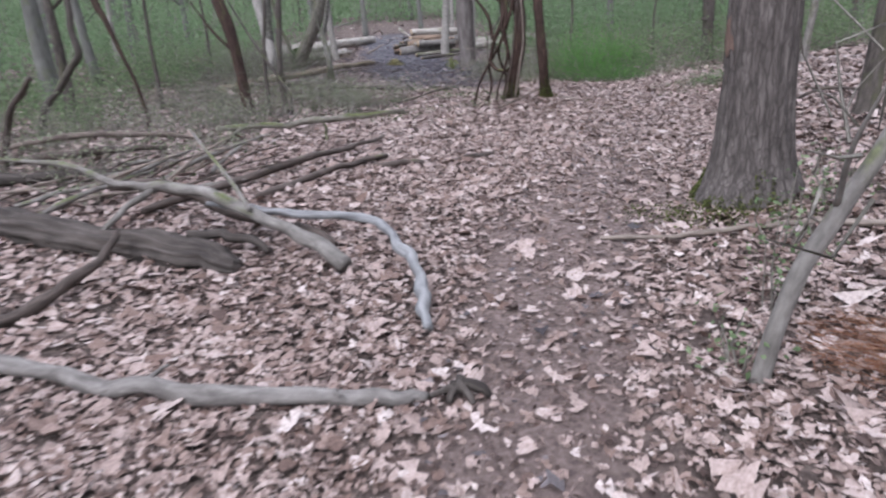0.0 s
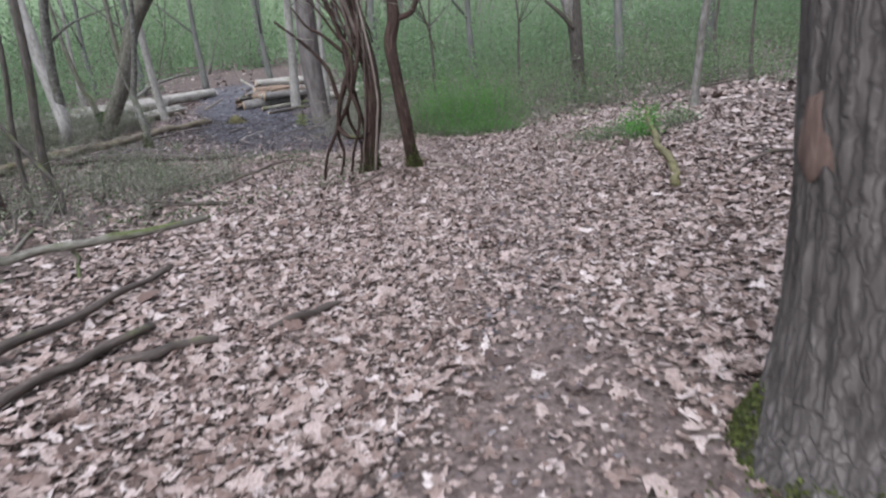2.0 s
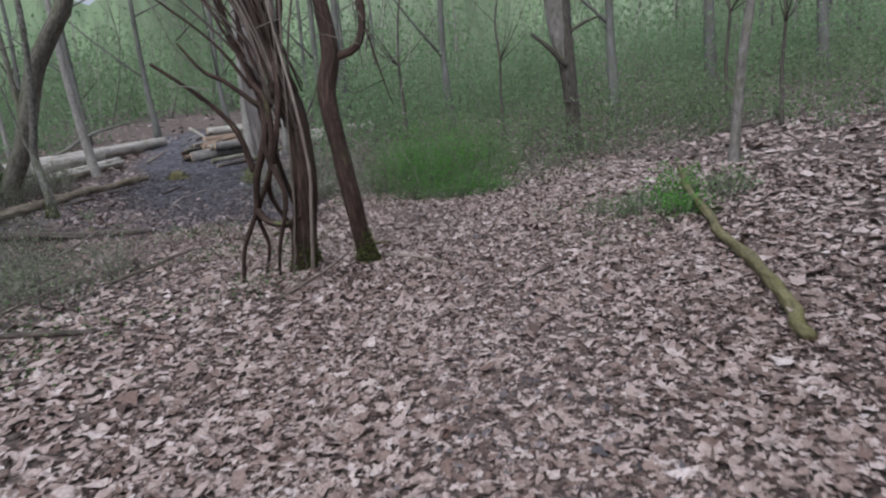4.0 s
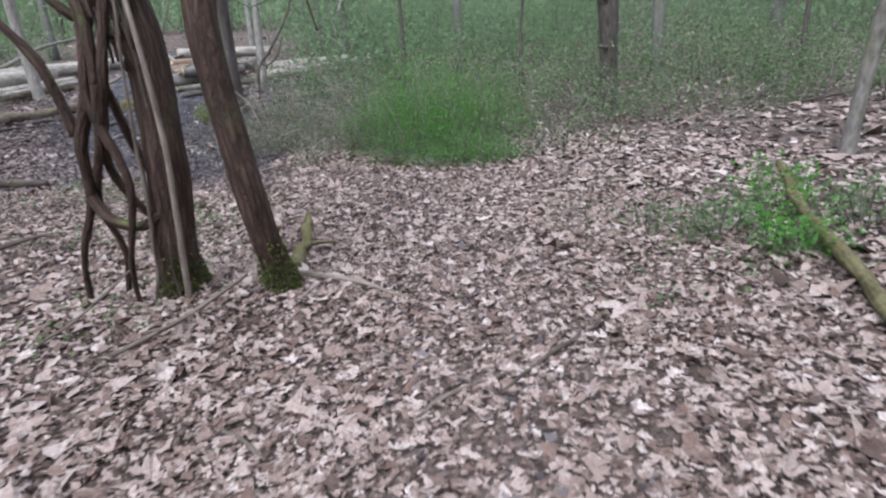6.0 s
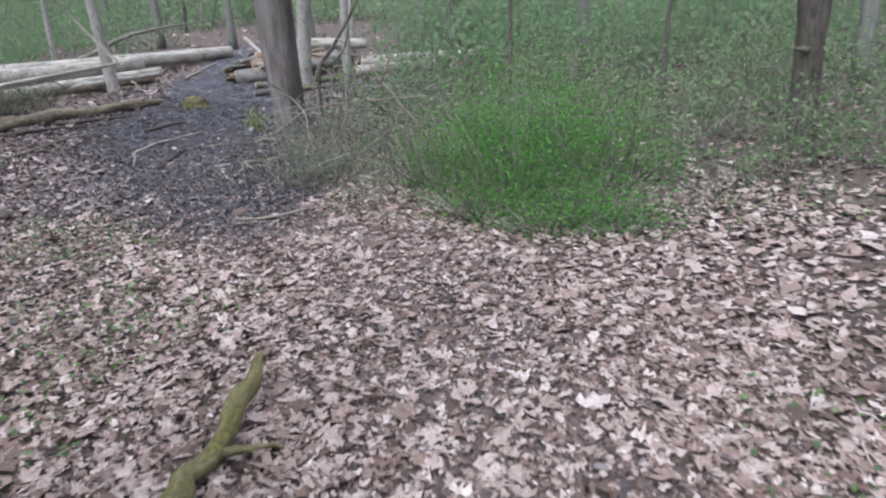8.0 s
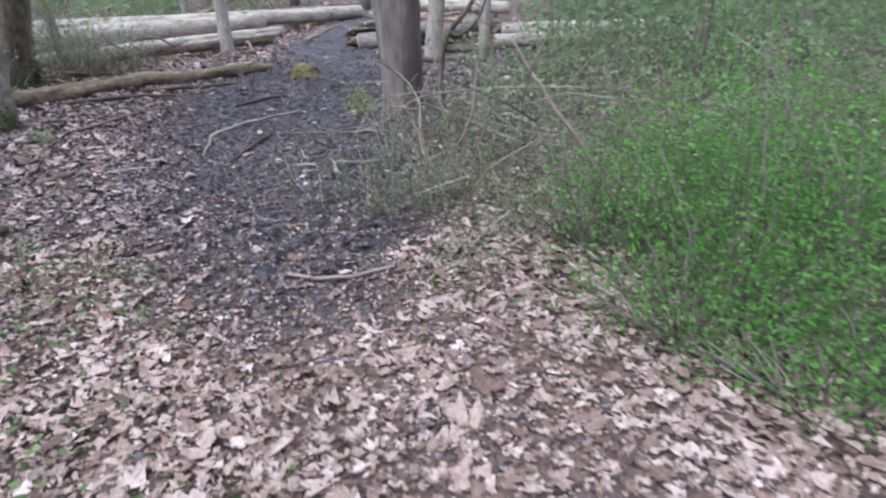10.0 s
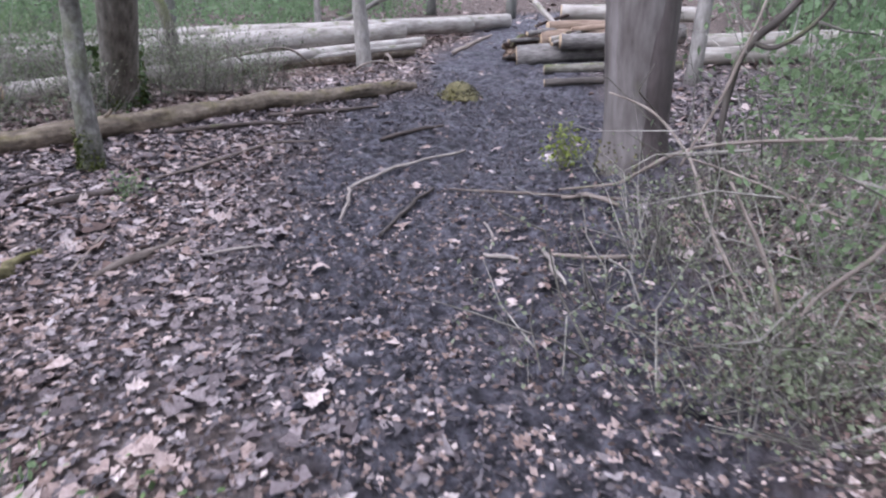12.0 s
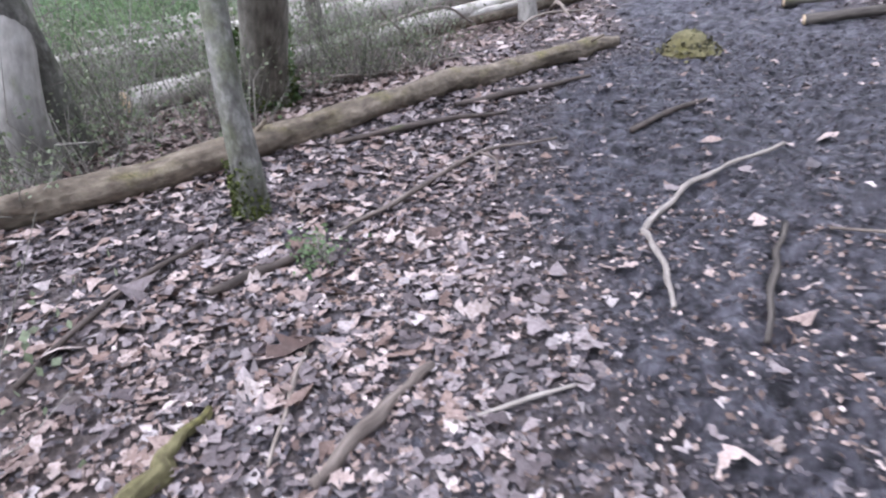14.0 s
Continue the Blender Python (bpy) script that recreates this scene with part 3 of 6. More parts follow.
VINES = [
    [(-2.15, 3.3, 0.0, 0.02), (-2.08, 3.3, 0.4, 0.02), (-1.9, 3.27, 0.78, 0.028), (-1.84, 3.25, 1.1, 0.034), (-1.68, 3.2, 1.5, 0.034), (-1.72, 3.25, 1.9, 0.03), (-1.9, 3.3, 2.5, 0.024), (-2.0, 3.3, 4.0, 0.012)],
    [(-1.86, 3.26, 1.15, 0.03), (-1.93, 3.22, 1.5, 0.026), (-2.12, 3.15, 1.78, 0.02), (-2.45, 3.0, 2.1, 0.012)],
    [(-1.9, 3.27, 0.82, 0.03), (-1.78, 3.2, 0.68, 0.032), (-1.6, 3.16, 0.64, 0.03), (-1.48, 3.14, 0.72, 0.022)],
    [(-1.96, 3.38, 0.0, 0.016), (-1.86, 3.36, 0.4, 0.018), (-1.9, 3.33, 0.75, 0.022), (-1.68, 3.18, 1.2, 0.026), (-1.62, 3.14, 1.7, 0.026), (-1.78, 3.25, 2.2, 0.02), (-1.6, 3.3, 4.2, 0.01)],
    [(-1.68, 3.42, 0.0, 0.016), (-1.62, 3.4, 0.5, 0.018), (-1.76, 3.3, 0.95, 0.024), (-1.6, 3.15, 1.4, 0.026), (-1.5, 3.14, 1.9, 0.022), (-1.66, 3.3, 2.6, 0.016), (-2.0, 3.3, 4.0, 0.008)],
    [(-1.74, 3.14, 0.0, 0.014), (-1.7, 3.12, 0.4, 0.016), (-1.58, 3.12, 0.9, 0.022), (-1.7, 3.17, 1.35, 0.026), (-1.56, 3.17, 1.85, 0.022), (-1.42, 3.25, 2.5, 0.016), (-1.3, 3.3, 4.0, 0.01)],
    [(-1.72, 3.25, 1.7, 0.024), (-1.95, 3.2, 1.92, 0.019), (-2.1, 3.15, 2.02, 0.016), (-2.25, 3.1, 2.25, 0.009)],
    [(-1.75, 3.25, 1.85, 0.018), (-2.0, 3.2, 2.25, 0.013), (-2.43, 3.0, 2.68, 0.007)],
    [(-1.6, 3.38, 0.0, 0.02), (-1.55, 3.4, 0.6, 0.02), (-1.66, 3.36, 1.2, 0.024), (-1.72, 3.28, 1.7, 0.022), (-1.58, 3.3, 2.3, 0.016), (-1.5, 3.3, 3.2, 0.01)],
    [(-1.7, 3.22, 1.8, 0.016), (-1.85, 3.22, 2.3, 0.013), (-2.1, 3.2, 3.2, 0.007)],
    [(-1.66, 3.22, 1.9, 0.015), (-1.78, 3.25, 2.5, 0.012), (-1.75, 3.2, 3.4, 0.007)],
    [(-1.6, 3.2, 1.8, 0.015), (-1.5, 3.2, 2.3, 0.013), (-1.62, 3.2, 3.3, 0.007)],
    [(-1.64, 3.2, 1.7, 0.014), (-1.92, 3.18, 2.4, 0.012), (-2.35, 3.1, 3.4, 0.006)],
    [(-1.55, 3.25, 2.0, 0.014), (-1.38, 3.25, 2.6, 0.012), (-1.42, 3.2, 3.6, 0.006)],
]
cluster = tree("vine_hung_tree", "dark red-brown trunk wrapped in thick twisted woody vines", footed([
    (-1.5, 3.28, -0.02, 0.24), (-1.5, 3.28, 0.14, 0.17), (-1.5, 3.27, 0.3, 0.12), (-1.48, 3.25, 0.55, 0.105), (-1.42, 3.24, 1.0, 0.1), (-1.42, 3.25, 1.55, 0.095), (-1.56, 3.28, 2.1, 0.08), (-1.68, 3.3, 2.8, 0.06), (-1.8, 3.3, 4.5, 0.035), (-1.9, 3.3, 6.5, 0.012)], -0.13, 0.38, 1.2),
    BROWN, sides=30, n=10, ridge=0.016, ridges=10, lump=0.08, seed=31, branches=VINES[6:8] + VINES[9:], twigs=25)
VX, VY = cluster.matrix_world.translation[:2]
for i, v in enumerate(VINES[:6] + VINES[8:9]):
    loc = [(x - VX, y - VY, z + 0.02, r * 0.9) for x, y, z, r in footed(v, -0.13, 0.38, 1.2)]
    part("vine", limb_mesh("vine", loc, sides=12, n=8, lump=0.16, ridge=0.008, ridges=5, seed=40 + i), BROWN, cluster)
rng = np.random.default_rng(52)
for i in range(30):
    a = rng.uniform(-2.8, 0.4)
    foot, mid = rng.uniform(0.13, 0.4), rng.uniform(0.1, 0.16)
    sx, sp, hi = rng.normal(-0.05, 0.22), rng.normal(-0.25, 0.4), rng.uniform(1.85, 2.3)
    up = i % 10 != 0
    rows = [(mid * math.cos(a) + 0.02, mid * math.sin(a) - 0.02, hi - 0.4, 0.008), (0.0 + 0.3 * sp, -0.08 + 0.3 * mid * math.sin(a), hi + 0.35, 0.009), (0.75 * sp - 0.05, -0.1, hi + 1.0, 0.008), (1.3 * sp - 0.1, -0.05, hi + 1.9, 0.004)]
    if not up:
        rows = [(foot * math.cos(a) - 0.12, 0.6 * foot * math.sin(a), H(-1.5, 3.28) - 0.02, 0.009), (1.1 * mid * math.cos(a) - 0.06 + 0.1 * sx, mid * math.sin(a), 0.5, 0.01), (0.9 * mid * math.cos(a) + 0.4 * sx, mid * math.sin(a), 0.9, 0.011)] + rows
    rows = [(x - VX, y - VY, z, r) for x, y, z, r in footed([(x - 1.5, y + 3.28, z, r) for x, y, z, r in rows], -0.13, 0.38, 1.2)]
    part("vine", limb_mesh("vine", gnarled(rows, 600 + i), sides=6, n=2, lump=0.15, seed=60 + i), (BROWN, DARKSTICK, BROWNSTICK)[i % 3], cluster)
thin = [(-1.42, 3.1, 0.0), (-1.4, 3.1, 0.3), (-1.36, 3.1, 0.8), (-1.34, 3.1, 1.15), (-1.38, 3.1, 1.68), (-1.5, 3.15, 2.6), (-1.6, 3.2, 4.0)]
part("vine", limb_mesh("vine", [(x - VX, y - VY, z + 0.02, r) for x, y, z, r in footed([(*q, 0.02 - 0.002 * i) for i, q in enumerate(thin)], -0.13, 0.38, 1.2)], sides=9, seed=50), DRYSTICK, cluster, "pale dry vine")

tree("slope_sapling", "slender grey tree on the leaf-covered slope", [
    (3.42, 5.3, 0.35, 0.09), (3.42, 5.3, 0.6, 0.065), (3.5, 5.3, 1.65, 0.055), (3.61, 5.3, 2.5, 0.05), (3.8, 5.3, 5.0, 0.035), (3.9, 5.3, 7.5, 0.01)], GREY, seed=61)
snag = tree("snag", "dark dead trunk with a weathered grey face and stub branches", [
    (2.6, 10.0, 0.15, 0.2), (2.6, 10.0, 0.6, 0.15), (2.57, 10.0, 1.3, 0.13), (2.52, 10.0, 2.0, 0.15), (2.47, 10.0, 2.6, 0.18), (2.42, 10.0, 3.4, 0.2), (2.4, 10.0, 5.0, 0.17), (2.4, 10.0, 8.0, 0.05)], DARKTREE, seed=63, sides=24, ridge=0.02,
    branches=[[(2.45, 9.85, 2.1, 0.06), (2.15, 9.75, 2.42, 0.05), (1.8, 9.7, 2.72, 0.032)], [(2.55, 9.9, 2.7, 0.04), (2.85, 9.85, 2.85, 0.034), (3.12, 9.85, 2.93, 0.018)], [(2.5, 9.85, 1.4, 0.04), (2.35, 9.8, 1.42, 0.02)]])
part("weathered_face", limb_mesh("weathered_face", [(-0.12, -0.05, 1.75, 0.04), (-0.2, -0.06, 2.2, 0.11), (-0.27, -0.07, 2.8, 0.17), (-0.3, -0.07, 3.5, 0.19), (-0.28, -0.05, 4.6, 0.14), (-0.24, 0.0, 5.6, 0.05)], sides=20, n=7, ridge=0.015, seed=64), GREY, snag, "weathered grey wood")
beech = tree("beech_tree", "smooth pale grey beech trunk with its shaded side coloured darker", [
    (-3.74, 10.75, 0.25, 0.32), (-3.74, 10.75, 0.45, 0.255), (-3.75, 10.74, 0.8, 0.22), (-3.79, 10.72, 1.5, 0.235), (-3.8, 10.7, 2.3, 0.24), (-3.72, 10.7, 4.2, 0.2), (-3.7, 10.7, 7.0, 0.14), (-3.7, 10.7, 11.0, 0.04)],
    BEECH, sides=40, n=10, lump=0.03, seed=65, branches=[[(-3.75, 10.7, 4.6, 0.07), (-4.6, 10.2, 6.0, 0.04), (-5.4, 9.8, 7.2, 0.015)], [(-3.7, 10.7, 5.6, 0.06), (-2.8, 11.1, 6.8, 0.035), (-2.0, 11.4, 7.6, 0.012)]], twigs=40)
# thin dark sheet over the beech trunk: shade on its right side, painted
aa, ww = np.meshgrid(np.linspace(0, 1, 15), np.linspace(0, 1, 31))
zz = 0.12 + 3.6 * ww
ang = np.radians(-62 + 6 * np.sin(7 * ww) + 4 * np.sin(19 * ww + 1) + (140 + 8 * np.sin(9 * ww + 2)) * aa)
rad = np.interp(zz + 0.25, [0.25, 0.45, 0.8, 1.5, 2.3, 4.2], [0.32, 0.255, 0.22, 0.235, 0.24, 0.2]) * 1.02 + 0.004 - 0.016 * np.abs(2 * aa - 1) ** 6
wet = np.stack([np.interp(zz + 0.25, [0.25, 0.8, 1.5, 2.3, 4.2], [0, -0.01, -0.05, -0.06, 0.02]) + rad * np.cos(ang), np.interp(zz + 0.25, [0.25, 0.8, 1.5, 2.3], [0, -0.01, -0.03, -0.05]) + rad * np.sin(ang), zz], -1).reshape(-1, 3)
wi = np.arange(31 * 15).reshape(31, 15)
part("wet_bark", fast_mesh("wet_bark", wet, np.stack([wi[:-1, :-1], wi[:-1, 1:], wi[1:, 1:], wi[1:, :-1]], -1).reshape(-1, 4), wet), SHADEBARK, beech.children[0], "dark sheet for the trunk's shaded side")
tree("thin_tree", "thin leaning grey tree in front of the mossy log", [
    (-7.14, 8.56, 0.2, 0.11), (-7.13, 8.56, 0.38, 0.085), (-7.12, 8.57, 0.7, 0.075), (-7.18, 8.6, 1.03, 0.07), (-7.27, 8.68, 1.5, 0.064), (-7.05, 8.56, 2.1, 0.058), (-6.84, 8.44, 2.88, 0.05), (-6.71, 8.39, 4.03, 0.045), (-7.0, 8.9, 7.0, 0.01)], LICHEN, seed=67, sides=18,
    branches=[[(-7.22, 8.64, 1.3, 0.022), (-7.42, 8.72, 1.8, 0.02), (-7.6, 8.75, 2.8, 0.012)]])
ivy_tree = tree("ivy_tree", "leaning mossy grey tree with an ivy-covered foot", [
    (-8.66, 9.62, 0.35, 0.27), (-8.61, 9.61, 0.66, 0.2), (-8.46, 9.56, 0.9, 0.175), (-7.9, 9.36, 1.61, 0.165), (-7.59, 9.29, 2.19, 0.16), (-7.2, 9.19, 2.97, 0.15), (-6.47, 8.91, 3.66, 0.14), (-6.16, 8.8, 4.04, 0.13), (-5.6, 8.6, 5.5, 0.1), (-5.2, 8.6, 9, 0.02)], IVYBARK, seed=69, sides=26, n=8,
    branches=[[(-7.75, 9.33, 1.9, 0.06), (-7.8, 9.4, 2.9, 0.05), (-7.9, 9.5, 5.0, 0.03)]], twigs=20)
rng = np.random.default_rng(70)
th, hh = rng.uniform(-1.6, 2.6, 700), 0.1 + 0.75 * rng.uniform(0.0, 1.0, 700) ** 1.5
part("ivy", leaf_mesh("ivy", np.stack([(0.19 + 0.08 * rng.uniform(0, 1, 700)) * np.cos(th) + 0.05 * hh, (0.19 + 0.08 * rng.uniform(0, 1, 700)) * np.sin(th), hh], -1), 0.045, 71), IVY, ivy_tree.children[0], "dark green ivy")
tree("pale_sapling", "straight pale sapling standing before the log stack", [
    (-9.22, 13.9, 0.6, 0.16), (-9.23, 13.9, 0.85, 0.125), (-9.27, 13.9, 1.43, 0.115), (-9.31, 13.9, 1.9, 0.11), (-9.4, 13.9, 4.0, 0.09), (-9.4, 13.9, 8.0, 0.02)], PALE, seed=73, sides=18)
tree("leaning_edge_tree", "dark mossy leaning tree beyond the mossy log", [
    (-8.88, 8.32, 0.3, 0.17), (-8.78, 8.25, 0.59, 0.12), (-8.56, 8.11, 1.5, 0.1), (-8.5, 8.04, 2.05, 0.095), (-8.24, 7.87, 3.18, 0.085), (-7.88, 7.71, 4.03, 0.075), (-7.5, 7.6, 6, 0.04), (-7.3, 7.6, 8, 0.01)], LICHEN, seed=75, sides=16,
    branches=[[(-8.4, 7.98, 2.6, 0.03), (-7.9, 8.2, 3.0, 0.025), (-7.0, 8.5, 3.3, 0.012)]])
tree("pale_tree", "pale grey leaning trunk beside the dark mossy tree", [
    (-8.72, 7.98, 0.3, 0.17), (-8.58, 7.98, 0.6, 0.13), (-8.5, 8.0, 1.05, 0.12), (-8.86, 8.33, 2.08, 0.12), (-9.14, 8.61, 3.12, 0.11), (-9.36, 8.86, 4.04, 0.1), (-9.7, 9.2, 6.5, 0.06), (-9.8, 9.3, 9, 0.01)], PALE, seed=76, sides=16, twigs=16,
    branches=[[(-9.2, 8.7, 3.4, 0.05), (-9.9, 8.5, 4.2, 0.035), (-10.6, 8.4, 5.4, 0.012)]])
tree("pale_sapling", "thin pale sapling in front of the split logs", [
    (-5.42, 15.0, 0.7, 0.17), (-5.4, 15.0, 1.1, 0.15), (-5.3, 15.0, 2.5, 0.13), (-5.15, 15.0, 5.1, 0.1), (-5.0, 15.0, 9.0, 0.02)], PALE, seed=77, sides=16)

Z0 = H(-6.25, 2.8)
tree("red_brown_tree", "slim red-brown tree leaning out of the brush tangle", [
    (-6.24, 2.8, Z0 - 0.05, 0.13), (-6.26, 2.8, Z0 + 0.2, 0.1), (-6.29, 2.8, 0.6, 0.09), (-6.33, 2.8, 1.1, 0.095), (-6.4, 2.8, 1.55, 0.1), (-6.53, 2.8, 2.0, 0.1), (-6.8, 2.8, 3.0, 0.08), (-7.1, 2.8, 5.0, 0.05), (-7.2, 2.9, 7.5, 0.01)], BROWN, seed=91, sides=18, ridge=0.012, ridges=8,
    branches=[[(-6.33, 2.75, 1.15, 0.03), (-6.65, 2.7, 1.5, 0.022), (-7.0, 2.7, 2.0, 0.01)]], twigs=10)
tree("dark_sapling", "thin dark upright sapling in the brush", [(-5.87, 2.9, H(-5.87, 2.9) - 0.03, 0.04), (-5.88, 2.9, 0.5, 0.033), (-5.84, 2.9, 1.2, 0.032), (-5.71, 2.9, 2.0, 0.03), (-5.6, 2.9, 4.0, 0.02), (-5.6, 2.9, 6.0, 0.006)], DARKTREE, "sapling", seed=92, sides=9)
tree("dark_sapling", "dark upright sapling with a leaning side stem", [(-5.62, 3.0, H(-5.62, 3.0) - 0.03, 0.07), (-5.64, 3.0, 0.5, 0.055), (-5.6, 3.0, 1.2, 0.05), (-5.5, 3.0, 2.0, 0.05), (-5.4, 3.0, 4.0, 0.03), (-5.3, 3.0, 7.0, 0.008)], DARKTREE, "sapling", seed=93, sides=11,
     branches=[[(-5.4, 2.8, H(-5.4, 2.8), 0.03), (-5.42, 2.8, 0.43, 0.028), (-5.78, 2.8, 1.01, 0.026), (-6.12, 2.8, 1.58, 0.02), (-6.5, 2.8, 2.3, 0.008)]])
tree("crooked_sapling", "dark crooked vine-like sapling by the dead branches", [(-8.5, 0.5, H(-8.5, 0.5) - 0.03, 0.06), (-8.27, 0.5, 0.46, 0.055), (-7.95, 0.5, 0.72, 0.05), (-7.62, 0.5, 1.04, 0.05), (-7.43, 0.5, 1.23, 0.055), (-7.46, 0.5, 1.55, 0.045), (-7.41, 0.5, 1.95, 0.045), (-7.5, 0.5, 3.0, 0.035), (-7.4, 0.6, 5.0, 0.008)], DARKTREE, "sapling", seed=94, sides=10)
tree("leaning_sapling", "thin dark sapling bent over the brush", [(-7.3, 1.5, H(-7.3, 1.5) - 0.03, 0.03), (-7.4, 1.5, 0.7, 0.028), (-7.57, 1.5, 1.21, 0.03), (-7.74, 1.5, 1.73, 0.045), (-7.87, 1.5, 2.05, 0.055), (-8.1, 1.5, 3.2, 0.04), (-8.3, 1.5, 5.0, 0.01)], BROWN, "sapling", seed=95, sides=10)

tree("young_mossy_tree", "short mossy leaning tree before the log stack", [(-9.41, 10.7, H(-9.41, 10.7) - 0.05, 0.1), (-9.4, 10.7, 0.85, 0.075), (-9.36, 10.7, 1.2, 0.07), (-9.46, 10.7, 1.53, 0.062), (-9.58, 10.7, 1.8, 0.06), (-9.8, 10.7, 3.0, 0.045), (-10.0, 10.8, 5.0, 0.01)], IVYBARK, seed=97, sides=14)

# ---- fallen wood at the start ----
stick("dark_branch", "dead branch standing askew in the tangle", [(-6.35, -2.0, 0.0, 0.035), (-6.2, -2.0, 0.42, 0.034), (-5.95, -2.0, 0.75, 0.032), (-5.67, -2.0, 1.0, 0.026)], DARKSTICK, sides=10)
stick("dark_branch", "dark branch in the heap of dead wood", [(-6.8, -2.1, 0.1, 0.04), (-6.1, -1.9, 0.16, 0.045), (-5.4, -1.6, 0.2, 0.04), (-4.9, -1.2, 0.16, 0.025)], DARKSTICK, sides=12, lump=0.2)
stick("dark_branch", "brown branch in the heap of dead wood", [(-6.9, -1.6, 0.2, 0.03), (-6.0, -1.5, 0.32, 0.035), (-5.2, -1.1, 0.3, 0.03), (-4.7, -0.9, 0.2, 0.015)], BROWNSTICK, sides=12, lump=0.2)
stick("dark_branch", "rotten branch under the heap of dead wood", [(-6.6, -2.6, 0.05, 0.05), (-5.9, -2.4, 0.07, 0.055), (-5.2, -2.2, 0.06, 0.045), (-4.6, -1.8, 0.04, 0.03)], ROTTEN, sides=14, lump=0.2)
stick("fallen_limb", "grey lichened limb lying across dry leaves", [(-3.3, -5.2, 0.06, 0.035), (-2.75, -5.18, 0.05, 0.038), (-2.3, -5.24, 0.03, 0.036), (-2.0, -5.24, 0.035, 0.038), (-1.45, -5.2, 0.035, 0.038), (-1.05, -5.14, 0.03, 0.03), (-0.85, -5.1, 0.02, 0.018)], LIMB, sides=16, lump=0.14, twigs=[[(-2.0, -5.24, 0.06, 0.014), (-1.96, -5.18, 0.09, 0.01), (-1.93, -5.15, 0.1, 0.006)], [(-1.2, -5.16, 0.05, 0.012), (-1.15, -5.22, 0.08, 0.008)]])
stick("curved_branch", "bare silver-grey branch arching down to the path", [(-0.97, -4.63, 0.02, 0.026), (-1.03, -4.45, 0.07, 0.03), (-1.15, -4.2, 0.12, 0.031), (-1.38, -3.88, 0.17, 0.028), (-1.62, -3.68, 0.19, 0.024), (-2.05, -3.65, 0.2, 0.024), (-2.4, -3.7, 0.24, 0.022), (-2.65, -3.75, 0.28, 0.015)], BLEACHED, sides=16, lump=0.16, n=8)
stick("grey_branch", "long forked grey branch propped on a rotten log", [(-1.6, -4.05, 0.05, 0.05), (-1.9, -3.95, 0.16, 0.042), (-2.25, -3.85, 0.27, 0.038), (-2.65, -3.75, 0.36, 0.034), (-3.05, -3.7, 0.38, 0.03), (-3.35, -3.7, 0.4, 0.024), (-3.9, -3.6, 0.5, 0.018), (-4.6, -3.5, 0.52, 0.01)], GREY, sides=12,
      twigs=[[(-3.05, -3.7, 0.36, 0.022), (-3.25, -3.85, 0.22, 0.02), (-3.4, -3.95, 0.1, 0.012)], [(-2.25, -3.9, 0.3, 0.016), (-2.5, -3.7, 0.45, 0.014), (-2.95, -3.38, 0.68, 0.008)]])
rot = stick("rotten_log", "hollow rotten log with split dark end on leaves", [(-4.9, -3.55, 0.07, 0.11), (-4.2, -3.7, 0.06, 0.11), (-3.5, -3.85, 0.05, 0.105), (-2.9, -3.95, 0.04, 0.095), (-2.5, -4.05, 0.03, 0.08), (-2.25, -4.12, 0.02, 0.045)], ROTTEN, "log", sides=36, n=16, ridge=0.05, lump=0.2,
      twigs=[[(-2.7, -3.92, 0.14, 0.03), (-2.4, -3.86, 0.12, 0.03), (-2.15, -3.92, 0.05, 0.02)]])
stick("dark_branch", "dark wet branch lying behind the rotten log", [(-3.6, -3.5, 0.3, 0.03), (-3.2, -3.45, 0.3, 0.045), (-2.85, -3.5, 0.2, 0.04), (-2.45, -3.55, 0.12, 0.038), (-2.1, -3.6, 0.08, 0.03), (-1.8, -3.75, 0.03, 0.025)], DARKSTICK, sides=12)
stick("dark_branch", "long dark branch slanting up the clearing", [(-3.55, -3.3, 0.05, 0.03), (-3.3, -2.6, 0.08, 0.034), (-3.05, -1.7, 0.09, 0.036), (-2.85, -0.9, 0.08, 0.03), (-2.75, 0.0, 0.05, 0.022)], DARKSTICK, sides=12)
stick("dark_branch", "knobbly brown branch half sunk in leaves", [(-2.9, -2.75, 0.02, 0.03), (-2.7, -2.15, 0.04, 0.034), (-2.5, -1.65, 0.05, 0.03), (-2.3, -1.2, 0.05, 0.024)], DARKSTICK, sides=10)
stick("dark_branch", "crooked dark branch resting against the log", [(-3.2, -4.85, 0.03, 0.035), (-3.1, -4.55, 0.06, 0.035), (-3.08, -4.25, 0.12, 0.028), (-3.1, -4.05, 0.2, 0.02)], DARKSTICK, sides=10)
stick("short_log", "short dark broken stick in the leaf litter", [(-2.3, -1.62, 0.02, 0.026), (-2.05, -1.5, 0.035, 0.034), (-1.84, -1.4, 0.02, 0.022)], DARKSTICK, "stick", sides=10)
stick("short_log", "short dark broken stick in the leaf litter", [(-1.58, -1.3, 0.015, 0.022), (-1.4, -1.18, 0.03, 0.03), (-1.22, -1.0, 0.015, 0.018)], DARKSTICK, "stick", sides=10)
stick("long_stick", "long grey stick lying across the leaves by the oak", [(-0.2, -3.53, 0.015, 0.012), (0.2, -3.52, 0.03, 0.016), (0.5, -3.44, 0.035, 0.018), (0.85, -3.42, 0.04, 0.018), (1.3, -3.5, 0.03, 0.015), (1.9, -3.6, 0.03, 0.01)], DRYSTICK, sides=10)
